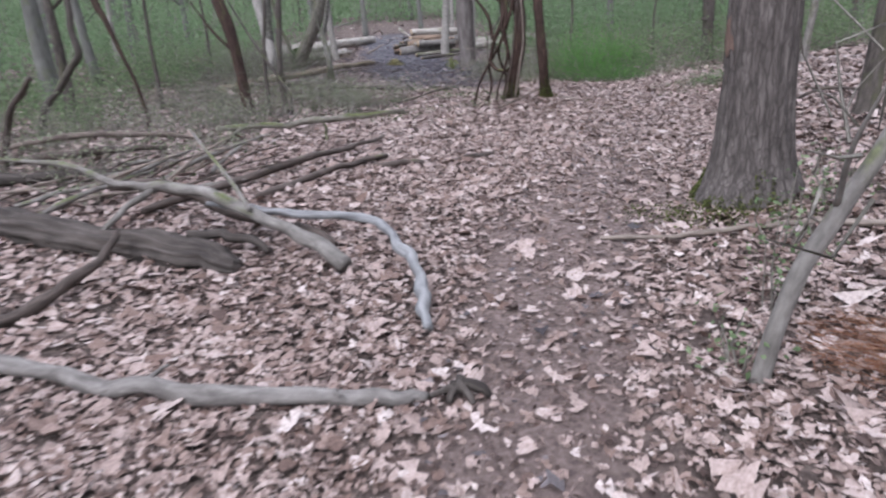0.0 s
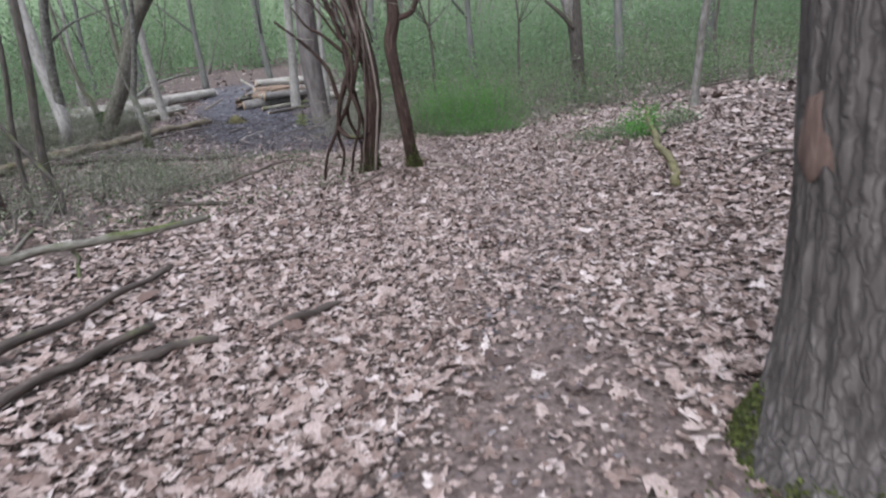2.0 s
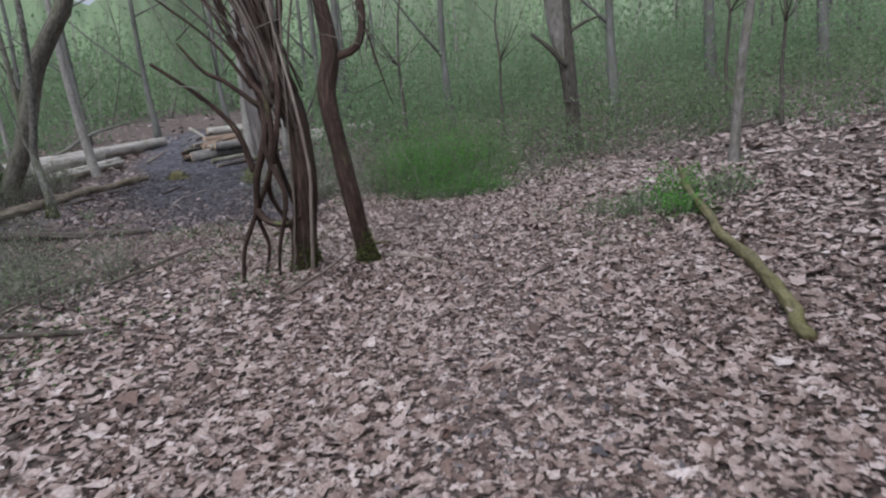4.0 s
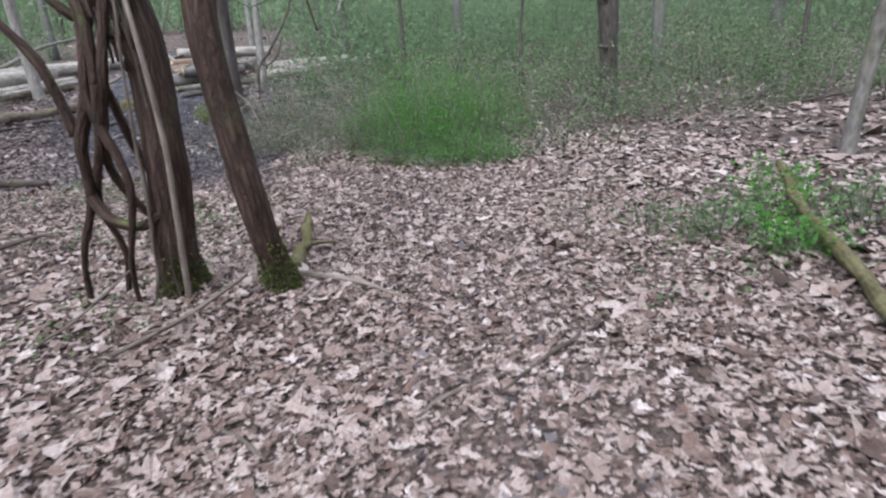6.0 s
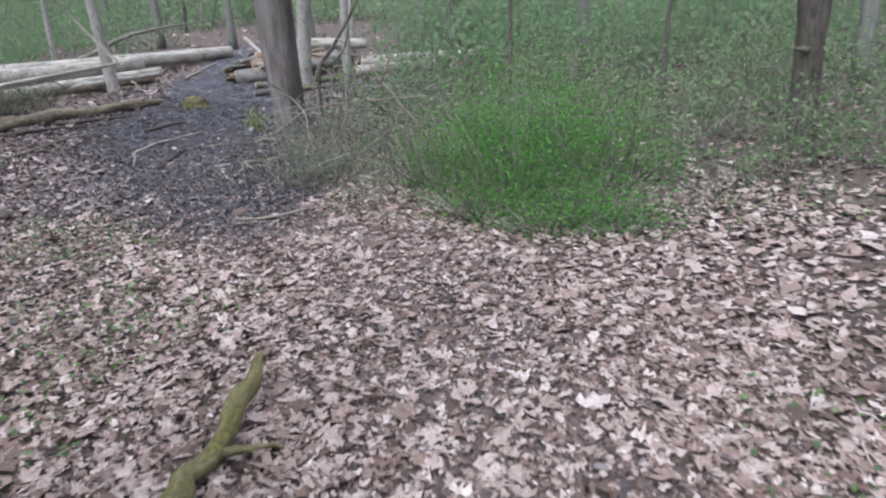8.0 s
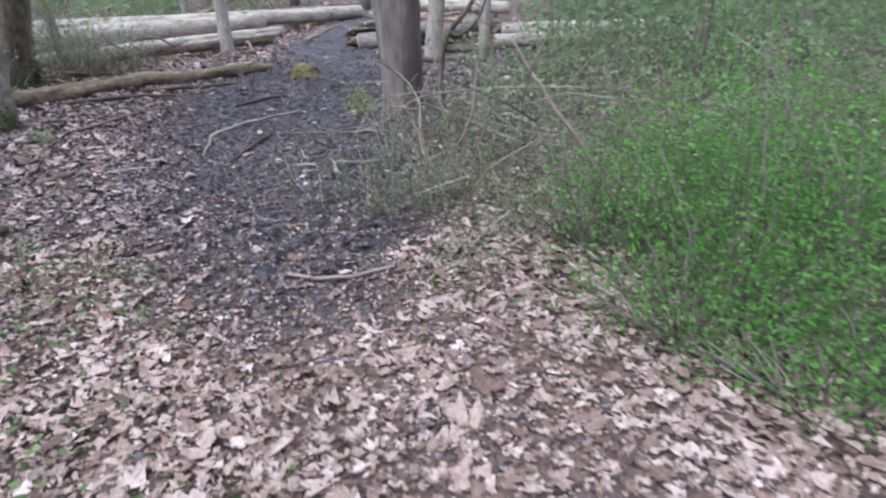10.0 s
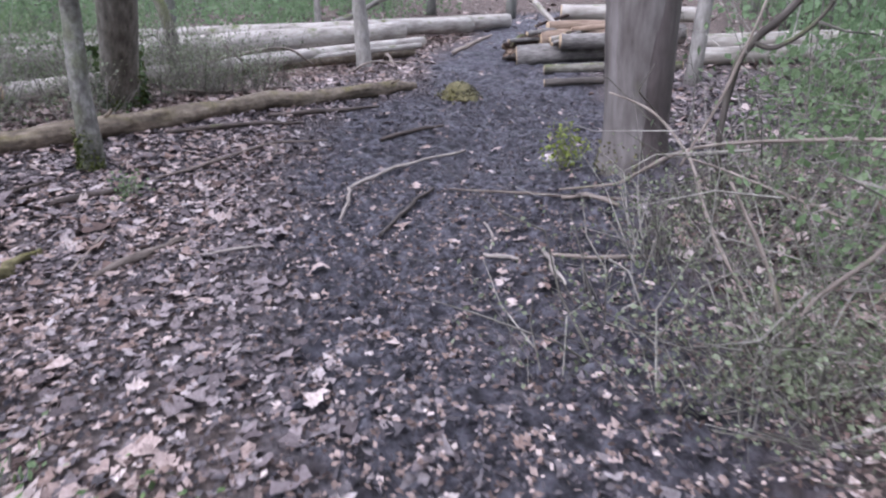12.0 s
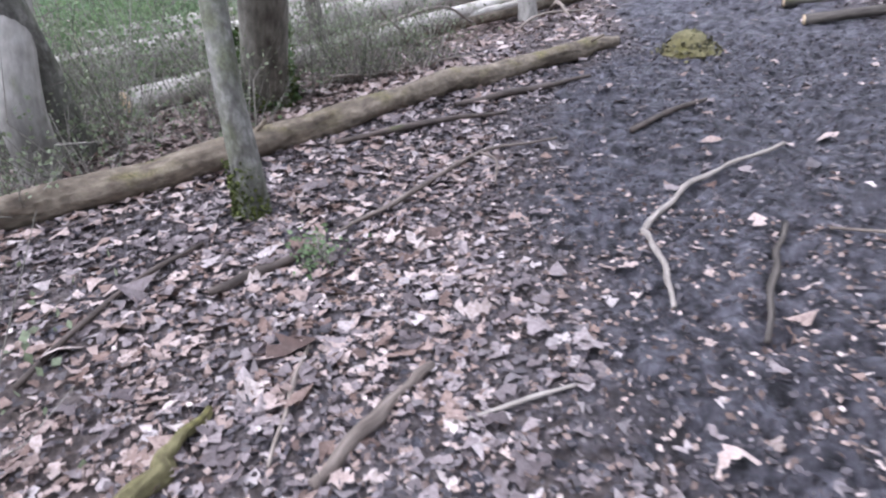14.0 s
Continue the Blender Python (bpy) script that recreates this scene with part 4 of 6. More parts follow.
stick("mossy_branch", "mossy fallen branch with stubs", [(-4.9, -0.2, 0.2, 0.03), (-4.0, 0.0, 0.24, 0.035), (-3.3, 0.2, 0.26, 0.035), (-2.6, 0.48, 0.3, 0.02)], IVYBARK, sides=14, lump=0.2, twigs=[[(-4.6, -0.15, 0.2, 0.03), (-4.7, -0.3, 0.1, 0.03), (-4.8, -0.4, 0.0, 0.03)], [(-3.6, 0.15, 0.25, 0.02), (-3.55, 0.1, 0.1, 0.018), (-3.5, 0.0, 0.0, 0.015)], [(-4.0, 0.02, 0.25, 0.02), (-3.85, 0.15, 0.42, 0.01)]])
stick("mossy_branch", "dark mossy log among ground ivy", [(-8.2, 6.2, 0.09, 0.06), (-6.9, 6.75, 0.1, 0.065), (-5.6, 6.98, 0.07, 0.055), (-4.7, 7.0, 0.05, 0.035)], DARKSTICK, sides=12)
stick("dark_stick", "dark mossy stick on the litter", [(-4.2, 2.72, 0.02, 0.022), (-3.7, 2.6, 0.03, 0.026), (-3.12, 2.54, 0.02, 0.018)], DARKSTICK, "stick")
stick("dark_stick", "dark crooked branch on the slope", [(1.95, 0.7, 0.01, 0.014), (2.2, 0.82, 0.07, 0.018), (2.4, 0.88, 0.08, 0.018), (2.7, 0.7, 0.02, 0.016)], DARKSTICK, "stick")
moss_log = stick("mossy_pole", "yellow-mossed pole lying on the leafy slope", [(1.47, 0.72, 0.03, 0.032), (1.6, 1.15, 0.035, 0.038), (1.72, 1.6, 0.04, 0.036), (1.95, 2.6, 0.045, 0.036), (2.22, 3.75, 0.1, 0.032), (2.4, 4.5, 0.25, 0.022)], MOSSY, "log", sides=20, lump=0.2, ridge=0.012, n=9)
stick("mossy_stub", "short mossy broken branch by the trees", [(-1.02, 3.78, 0.03, 0.03), (-1.03, 4.0, 0.04, 0.042), (-1.07, 4.3, 0.06, 0.036), (-1.1, 4.6, 0.09, 0.04), (-1.14, 4.85, 0.13, 0.03), (-1.17, 5.0, 0.16, 0.012)], MOSSY, "stick", sides=20, lump=0.22, ridge=0.016, n=8, twigs=[[(-1.08, 4.4, 0.07, 0.02), (-0.95, 4.5, 0.06, 0.012), (-0.85, 4.55, 0.03, 0.008)]])
stick("dry_stick", "mossy bent stick on the trampled leaves", [(-0.95, 3.75, 0.03, 0.018), (-0.65, 3.72, 0.03, 0.02), (-0.4, 3.6, 0.02, 0.014), (-0.25, 3.52, 0.01, 0.008)], DRYSTICK, "stick")

# ---- clearing with felled logs ----
stick("mossy_log", "long moss-topped log lying beside the mud", [(-8.5, 5.4, 0.075, 0.1), (-8.1, 7.3, 0.075, 0.096), (-7.9, 8.1, 0.07, 0.09), (-7.8, 8.9, 0.075, 0.096), (-7.72, 9.7, 0.07, 0.088), (-7.66, 10.7, 0.07, 0.09), (-7.55, 11.7, 0.065, 0.082), (-7.44, 12.5, 0.055, 0.075), (-7.42, 12.9, 0.045, 0.05)], MOSSLOG, "log", sides=36, n=16, lump=0.13, ridge=0.006, twigs=[[(-7.78, 9.0, 0.14, 0.02), (-7.7, 9.05, 0.24, 0.014)], [(-7.45, 12.4, 0.1, 0.018), (-7.3, 12.45, 0.18, 0.01)]])

# tangle of dead brush behind the rotten log
rng = np.random.default_rng(55)
for i in range(26):
    x, y = rng.uniform(-5.6, -3.3), rng.uniform(-3.6, -1.2)
    a, ln, h = rng.normal(0.5, 0.5), rng.uniform(0.5, 1.3), rng.uniform(0.0, 0.3)
    dx, dy = math.cos(a) * ln, math.sin(a) * ln
    stick("brush_branch", "thin dead branch in the brush tangle", [(x - dx / 2, y - dy / 2, 0.01, 0.008 + 0.006 * (i % 3)), (x, y, 0.04 + h * 0.6, 0.009 + 0.006 * (i % 3)), (x + dx / 2, y + dy / 2, 0.05 + h, 0.005)], (DARKSTICK, DRYSTICK, GREY)[i % 3], sides=7, group="dead brush tangle")

# dark crooked dead wood on the ivy ground
rng = np.random.default_rng(58)
for i in range(16):
    x, y = rng.uniform(-7.2, -3.2), rng.uniform(2.6, 6.4)
    a, ln, h = rng.normal(0.3, 0.6), rng.uniform(0.5, 1.4), rng.uniform(0.02, 0.22)
    dx, dy, r = math.cos(a) * ln, math.sin(a) * ln, rng.uniform(0.008, 0.02)
    stick("dead_branch", "dark crooked dead branch on the ivy ground", [(x - dx / 2, y - dy / 2, 0.01, r), (x, y, 0.03 + h * 0.5, r), (x + dx * 0.35, y + dy * 0.5, 0.03 + h, r * 0.7), (x + dx * 0.6, y + dy * 0.55, 0.02 + h, r * 0.3)], (DARKSTICK, BROWNSTICK)[i % 2], "branch", group="dead branches on the ivy ground")

# moss on the feet of the path-side trees
for foot, cx, cy, seed in ((bpy.data.objects["forked_tree"], 0.0, 0.0, 501), (cluster, 0.0, 0.0, 502)):
    rng = np.random.default_rng(seed)
    th = rng.normal(-0.6, 1.1, 1600)
    hh = np.abs(rng.normal(0, 0.17, 1600)) + 0.1
    wide = seed == 502
    rr = np.interp(hh, [0.1, 0.2, 0.35, 0.6, 1.2], [0.2, 0.155, 0.125, 0.112, 0.106] if wide else [0.145, 0.115, 0.088, 0.08, 0.078]) + rng.uniform(0.0, 0.008, 1600)
    ox, oy = np.interp(hh, [0.15, 0.55], [0.01, 0.07] if wide else [-0.0, -0.03]), np.interp(hh, [0.15, 0.55], [-0.05, -0.21] if wide else [-0.05, -0.18])
    part("moss", leaf_mesh("moss", np.stack([ox + rr * np.cos(th), oy + rr * np.sin(th), hh], -1), 0.011, seed), MOSS, foot.children[0], "olive moss on the foot")

for foot, r0, r1, top, n, mat, seed in ((bpy.data.objects["thin_tree"], 0.105, 0.082, 0.45, 1100, MOSS, 504), (ivy_tree, 0.25, 0.2, 0.9, 1500, MOSS, 505), (beech, 0.3, 0.235, 0.4, 700, YMOSS, 506)):
    rng = np.random.default_rng(seed)
    th, hh = rng.uniform(-3.4, 0.6, n), 0.05 + top * rng.beta(1.0, 2.0, n)
    rr = np.interp(hh, [0.05, 0.3, 1.0], [r0 * 1.05, r1, r1]) + rng.uniform(0, 0.012, n)
    dx = np.interp(hh, [0.3, 0.6], [0.05, 0.2]) if seed == 505 else 0.0
    part("moss", leaf_mesh("moss", np.stack([dx + rr * np.cos(th), rr * np.sin(th), hh], -1), 0.016, seed), mat, foot.children[0], "olive moss on the foot")["kind"] = "stuff"

# reddish scar where bark is missing on the oak
u, w = np.meshgrid(np.linspace(0, 1, 9), np.linspace(0, 1, 13))
ang = np.radians(188 + 40 * (u - 0.5) * (0.75 + 0.25 * np.sin(5 * w + 1)))
zz = 1.2 + 0.24 * (w - 0.5) + 0.02 * np.sin(9 * u)
rad = 0.217 - 0.012 * (np.abs(2 * u - 1) ** 4 + np.abs(2 * w - 1) ** 4)
scar = np.stack([-0.03 + rad * np.cos(ang), rad * np.sin(ang), zz], -1).reshape(-1, 3)
si = np.arange(117).reshape(13, 9)
part("bark_scar", fast_mesh("bark_scar", scar, np.stack([si[:-1, :-1], si[:-1, 1:], si[1:, 1:], si[1:, :-1]], -1).reshape(-1, 4), scar), NEEDLE_WOOD, oak.children[0], "bare reddish scar")
for rows in ([(-1.62, 3.05, 0.02, 0.008), (-1.4, 3.0, 0.1, 0.008), (-1.1, 3.2, 0.22, 0.006)], [(-1.75, 2.9, 0.01, 0.012), (-1.45, 3.05, 0.06, 0.013), (-1.15, 3.4, 0.14, 0.009)], [(-0.15, 2.3, 0.01, 0.009), (0.0, 2.45, 0.015, 0.011), (0.25, 2.6, 0.01, 0.007)],
             [(-0.95, 2.3, 0.01, 0.01), (-0.8, 2.2, 0.02, 0.012), (-0.7, 2.1, 0.01, 0.008)], [(-2.2, 3.0, 0.01, 0.008), (-2.0, 3.2, 0.12, 0.008), (-1.8, 3.5, 0.25, 0.005)]):
    stick("dead_twig", "thin dead twig at the foot of the trees", rows, BROWNSTICK, "twig", sides=7)
stick("dark_stick", "dark fallen branch on the far slope", [(4.1, 8.6, 0.05, 0.02), (4.8, 9.4, 0.12, 0.025), (5.6, 10.4, 0.3, 0.018)], DARKSTICK, "stick")
stick("dark_stick", "thin dark branch along the slope's brush edge", [(4.8, 8.6, 0.03, 0.018), (5.4, 8.7, 0.05, 0.02), (6.1, 9.0, 0.04, 0.014)], DARKSTICK, "stick")


def felled(label, a, b, r, mat=None, h0=0.0, h1=0.0, sides=20):
    """A cut log from a to b on the ground (or h over it), with raw cut faces."""
    global SEED
    SEED += 1
    mat = mat or CUTLOG
    (x0, y0), (x1, y1) = a, b
    p0, p1 = np.array([x0, y0, H(x0, y0) + r * 0.93 + h0]), np.array([x1, y1, H(x1, y1) + r * 0.93 + h1])
    m = (p0 + p1) / 2 + np.array([0, 0, 0.01])
    base = new("felled_log")
    base.matrix_world = pose(*p0)
    rows = [(*(p0 - p0), r), (*(p0 * 0.7 + m * 0.3 - p0), r * 0.98), (*(m - p0), r * 0.95), (*(p1 - p0), r * 0.9)]
    body = part("log_body", limb_mesh("log_body", rows, sides=sides, n=8, lump=0.05, ridge=r * 0.05, seed=SEED), mat, base)
    d = (p1 - p0) / np.linalg.norm(p1 - p0)
    for c, rad, s in ((p0 - p0, r, -1), (p1 - p0, r * 0.9, 1)):
        e = c + d * 0.012 * s
        part("cut_face", limb_mesh("cut_face", [(*c, rad * 0.93), (*((c + e) / 2), rad * 0.92), (*e, rad * 0.9)], sides=sides, n=1, lump=0.02, seed=SEED), RAW, body, "pale sawn end")
    return tagged(base, label, "log", "felled logs in the clearing")


felled("long thick pale felled log in the stack", (-10.62, 8.4), (-10.17, 16.0), 0.2, h0=0.0, h1=0.1, sides=28)
felled("long pale felled log lying behind the stack", (-11.7, 9.3), (-9.85, 18.0), 0.17, h0=0.1, h1=0.06)
felled("long pale felled log reaching the clearing path", (-13.4, 11.2), (-9.7, 19.4), 0.17)
felled("slim pale felled log in front of the stack", (-9.28, 8.8), (-9.7, 16.1), 0.1, h0=0.05, h1=0.02)
felled("thin moss-stained log at the stack's foot", (-9.75, 11.4), (-9.17, 15.1), 0.085, MOSSLOG)
felled("thin pale pole at the stack's foot", (-9.6, 12.3), (-9.1, 15.25), 0.05, h0=0.14, h1=0.12)
felled("thick split orange log with ragged end", (-7.05, 15.75), (-5.7, 17.0), 0.19, ORANGE, 0.14, 0.05)
felled("grey-brown barked log under the pile", (-7.25, 15.4), (-5.5, 16.4), 0.17, LIMB)
rng = np.random.default_rng(67)
butt = new("rotten_butt")
butt.matrix_world = pose(-7.3, 15.5, H(-7.3, 15.5))
for k in range(9):
    x, z, a = rng.uniform(-0.12, 0.12), rng.uniform(0.08, 0.42), rng.normal(0, 0.35)
    part("splinter", limb_mesh("splinter", [(x + 0.1, 0.18, z, 0.07), (x, 0.0, z + 0.03, 0.08), (x - 0.08, -0.12, z + 0.1 * a, 0.05), (x - 0.1, -0.2, z + 0.16 * a, 0.012)], sides=9, n=4, lump=0.3, ridge=0.012, seed=700 + k), (ROTTEN, BROWN, ORANGE)[k % 3], butt)
tagged(butt, "dark jagged rotten butt of a felled log", "log")
felled("pale log at the back of the split pile", (-6.8, 16.3), (-5.2, 17.4), 0.17, LIMB, 0.1, 0.1)
felled("white-ended pale log lying on top of the pile", (-7.15, 16.75), (-5.0, 17.9), 0.14, CUTLOG, 0.5, 0.38)
felled("split orange billet in the pile", (-6.95, 15.85), (-6.1, 16.6), 0.1, ORANGE, 0.4, 0.36)
felled("split brown billet in the pile", (-7.25, 15.6), (-6.6, 16.2), 0.08, BROWN, 0.24, 0.28)
felled("pale slanting pole leaning on the pile", (-7.6, 16.6), (-6.9, 16.2), 0.05, CUTLOG, 0.75, 0.35)
felled("brown-barked log across the pile", (-6.55, 15.5), (-5.3, 16.3), 0.12, LIMB, 0.22, 0.14)
felled("thin split slab wedged in the pile", (-6.75, 15.55), (-5.9, 16.35), 0.05, CUTLOG, 0.33, 0.3)
rng = np.random.default_rng(66)
for i in range(9):
    x, y, a = rng.uniform(-7.2, -5.6), rng.uniform(15.35, 16.5), rng.uniform(-0.2, 1.3)
    ln = rng.uniform(0.25, 0.5)
    lo = 0.12 + 0.3 * (y - 15.3) / 1.2
    felled("short torn splinter of wood on the pile", (x - ln * math.cos(a), y - ln * math.sin(a)), (x + ln * math.cos(a), y + ln * math.sin(a)), rng.uniform(0.02, 0.05), (ORANGE, LIMB, BROWN)[i % 3], lo + rng.uniform(0, 0.15), lo + rng.uniform(0.05, 0.25), 7)

felled("mossy thin log at the mud's edge", (-6.45, 14.8), (-4.7, 15.6), 0.07, IVYBARK)
felled("dark sunken log at the mud's edge", (-6.0, 13.9), (-4.6, 14.6), 0.05, DARKTREE)
felled("pale felled log behind the beech", (-4.9, 17.2), (-2.2, 18.4), 0.15)
felled("pale felled log behind the beech", (-4.6, 16.0), (-2.9, 16.9), 0.13)

stick("propped_branch", "grey branch propped up on the felled logs", [(-11.0, 14.3, 0.4, 0.035), (-10.6, 15.0, 0.62, 0.05), (-10.2, 15.9, 0.95, 0.045), (-9.8, 16.9, 1.05, 0.03), (-9.3, 18.0, 1.1, 0.015)], GREY, sides=10)
for rows in ([(-9.05, 10.36, 0.07, 0.014), (-9.05, 10.85, 0.25, 0.02), (-9.05, 11.32, 0.36, 0.02), (-9.05, 12.13, 0.43, 0.018), (-9.05, 12.65, 0.2, 0.012)], [(-8.7, 10.93, 0.53, 0.009), (-8.7, 11.25, 0.27, 0.014), (-8.7, 11.67, 0.02, 0.014)],
             [(-8.6, 9.8, 0.14, 0.012), (-8.5, 10.57, 0.04, 0.016), (-8.5, 11.46, 0.02, 0.014), (-8.45, 11.9, 0.01, 0.008)], [(-8.8, 11.5, 0.36, 0.008), (-8.8, 11.6, 0.27, 0.012), (-8.8, 11.75, 0.1, 0.014)], [(-8.85, 10.9, 0.4, 0.007), (-8.8, 10.68, 0.2, 0.01), (-8.75, 10.55, 0.02, 0.012)],
             [(-9.2, 14.4, 0.02, 0.03), (-8.9, 14.1, 0.15, 0.025), (-8.6, 13.9, 0.05, 0.015)], [(-8.6, 15.5, 0.03, 0.04), (-8.3, 15.7, 0.18, 0.03), (-8.1, 16.0, 0.3, 0.02)], [(-8.9, 13.2, 0.02, 0.014), (-8.8, 13.6, 0.12, 0.014), (-8.6, 14.3, 0.03, 0.01)]):
    stick("brush_stick", "thin pale broken branch among the felled logs", rows, DRYSTICK, "stick")
stick("bent_stick", "bent pale peeled stick on wet mud", [(-5.1, 9.12, 0.012, 0.009), (-5.25, 9.35, 0.015, 0.012), (-5.42, 9.56, 0.018, 0.013), (-5.47, 9.62, 0.02, 0.013), (-5.48, 9.9, 0.025, 0.014), (-5.48, 10.15, 0.02, 0.014), (-5.38, 10.5, 0.02, 0.013), (-5.25, 10.85, 0.03, 0.013)], BENT, "stick", sides=14, lump=0.18, n=7)
stick("dry_stick", "straight dry stick pointing across the mud", [(-4.8, 9.95, 0.015, 0.006), (-4.2, 10.05, 0.02, 0.01), (-3.54, 10.1, 0.03, 0.012)], BROWNSTICK, "stick")
stick("wood_chip", "pale torn wood chip lying on mud", [(-3.76, 9.38, 0.012, 0.006), (-3.68, 9.3, 0.016, 0.016), (-3.6, 9.2, 0.02, 0.02), (-3.52, 9.13, 0.014, 0.012), (-3.48, 9.09, 0.01, 0.004)], BENT, "stick", sides=5, n=3, lump=0.3)
stick("dry_stick", "thin stick at the edge of the bramble", [(-3.7, 9.33, 0.015, 0.01), (-3.45, 9.42, 0.02, 0.013), (-3.2, 9.6, 0.02, 0.008)], DRYSTICK, "stick")
stick("dry_stick", "thick short stick in the wet leaves", [(-5.5, 7.74, 0.015, 0.018), (-5.54, 7.95, 0.02, 0.022), (-5.58, 8.15, 0.02, 0.021), (-5.6, 8.32, 0.012, 0.014)], BROWNSTICK, "stick", sides=12)
stick("dry_stick", "pale thin stick in the wet leaves", [(-5.36, 8.15, 0.012, 0.006), (-5.26, 8.34, 0.016, 0.008), (-5.15, 8.54, 0.014, 0.006)], BENT, "stick")
stick("dry_stick", "thin grey stick in the wet leaves", [(-5.66, 7.7, 0.012, 0.006), (-5.85, 7.9, 0.014, 0.008), (-6.04, 8.12, 0.01, 0.006)], DRYSTICK, "stick")
stick("dry_stick", "forked grey stick on the muddy litter", [(-6.6, 8.66, 0.015, 0.009), (-6.6, 9.2, 0.02, 0.013), (-6.62, 9.8, 0.025, 0.012), (-6.4, 10.3, 0.03, 0.008)], BROWNSTICK, "stick", twigs=[[(-6.62, 9.8, 0.03, 0.01), (-6.45, 9.75, 0.04, 0.008), (-6.3, 9.55, 0.02, 0.005)]])
stick("dark_stick", "dark rotten stick by a green tuft", [(-6.6, 8.02, 0.02, 0.02), (-6.58, 8.25, 0.025, 0.025), (-6.56, 8.48, 0.02, 0.015)], DARKSTICK, "stick")
stick("dark_stick", "dark stick lying along the mossy log", [(-7.35, 10.4, 0.02, 0.02), (-7.15, 11.1, 0.03, 0.025), (-7.0, 11.7, 0.02, 0.015)], DARKSTICK, "stick")
stick("dark_stick", "dark bent stick lying on mud", [(-7.5, 9.4, 0.02, 0.02), (-7.2, 10.0, 0.03, 0.024), (-6.95, 10.5, 0.02, 0.012)], DARKSTICK, "stick")
stick("dark_stick", "short dark stick sunk in mud", [(-6.1, 10.7, 0.015, 0.02), (-6.05, 11.1, 0.02, 0.022), (-5.95, 11.5, 0.015, 0.012)], DARKSTICK, "stick")
stick("dark_stick", "thin dark twig among wet leaves", [(-6.6, 7.3, 0.015, 0.012), (-6.9, 7.8, 0.02, 0.012), (-7.0, 8.2, 0.015, 0.008)], DARKSTICK, "stick")
stick("mossy_stub", "mossy rotten stick at the litter's edge", [(-5.72, 7.2, 0.015, 0.02), (-5.85, 7.42, 0.02, 0.03), (-5.93, 7.55, 0.02, 0.024), (-6.0, 7.7, 0.012, 0.012)], MOSSY, "stick", sides=16, lump=0.25, ridge=0.01)
stick("dry_stick", "curved twig on the leaves beside the path", [(-2.7, 7.35, 0.01, 0.008), (-2.4, 7.4, 0.02, 0.012), (-2.15, 7.65, 0.02, 0.01)], DRYSTICK, "stick")
stump = new("mossy_stump")
stump.matrix_world = pose(-6.65, 12.85, H(-6.65, 12.85) - 0.03)
part("wood", limb_mesh("wood", [(0, 0, 0, 0.26), (0, 0, 0.08, 0.2), (0.02, 0, 0.16, 0.15), (0.03, 0, 0.2, 0.09)], sides=20, lump=0.2, seed=3), MOSSY, stump)
rng = np.random.default_rng(8)
pm = rng.normal(size=(900, 3)) * np.array([0.13, 0.13, 0.03]) + np.array([0, 0, 0.15])
pm[:, 2] -= 0.6 * np.hypot(pm[:, 0], pm[:, 1]) ** 1.2 - 0.02
part("moss", leaf_mesh("moss", pm, 0.025, 9), YMOSS, stump, "yellow-green moss cap")
tagged(stump, "low rotten stump capped with yellow-green moss", "stump")

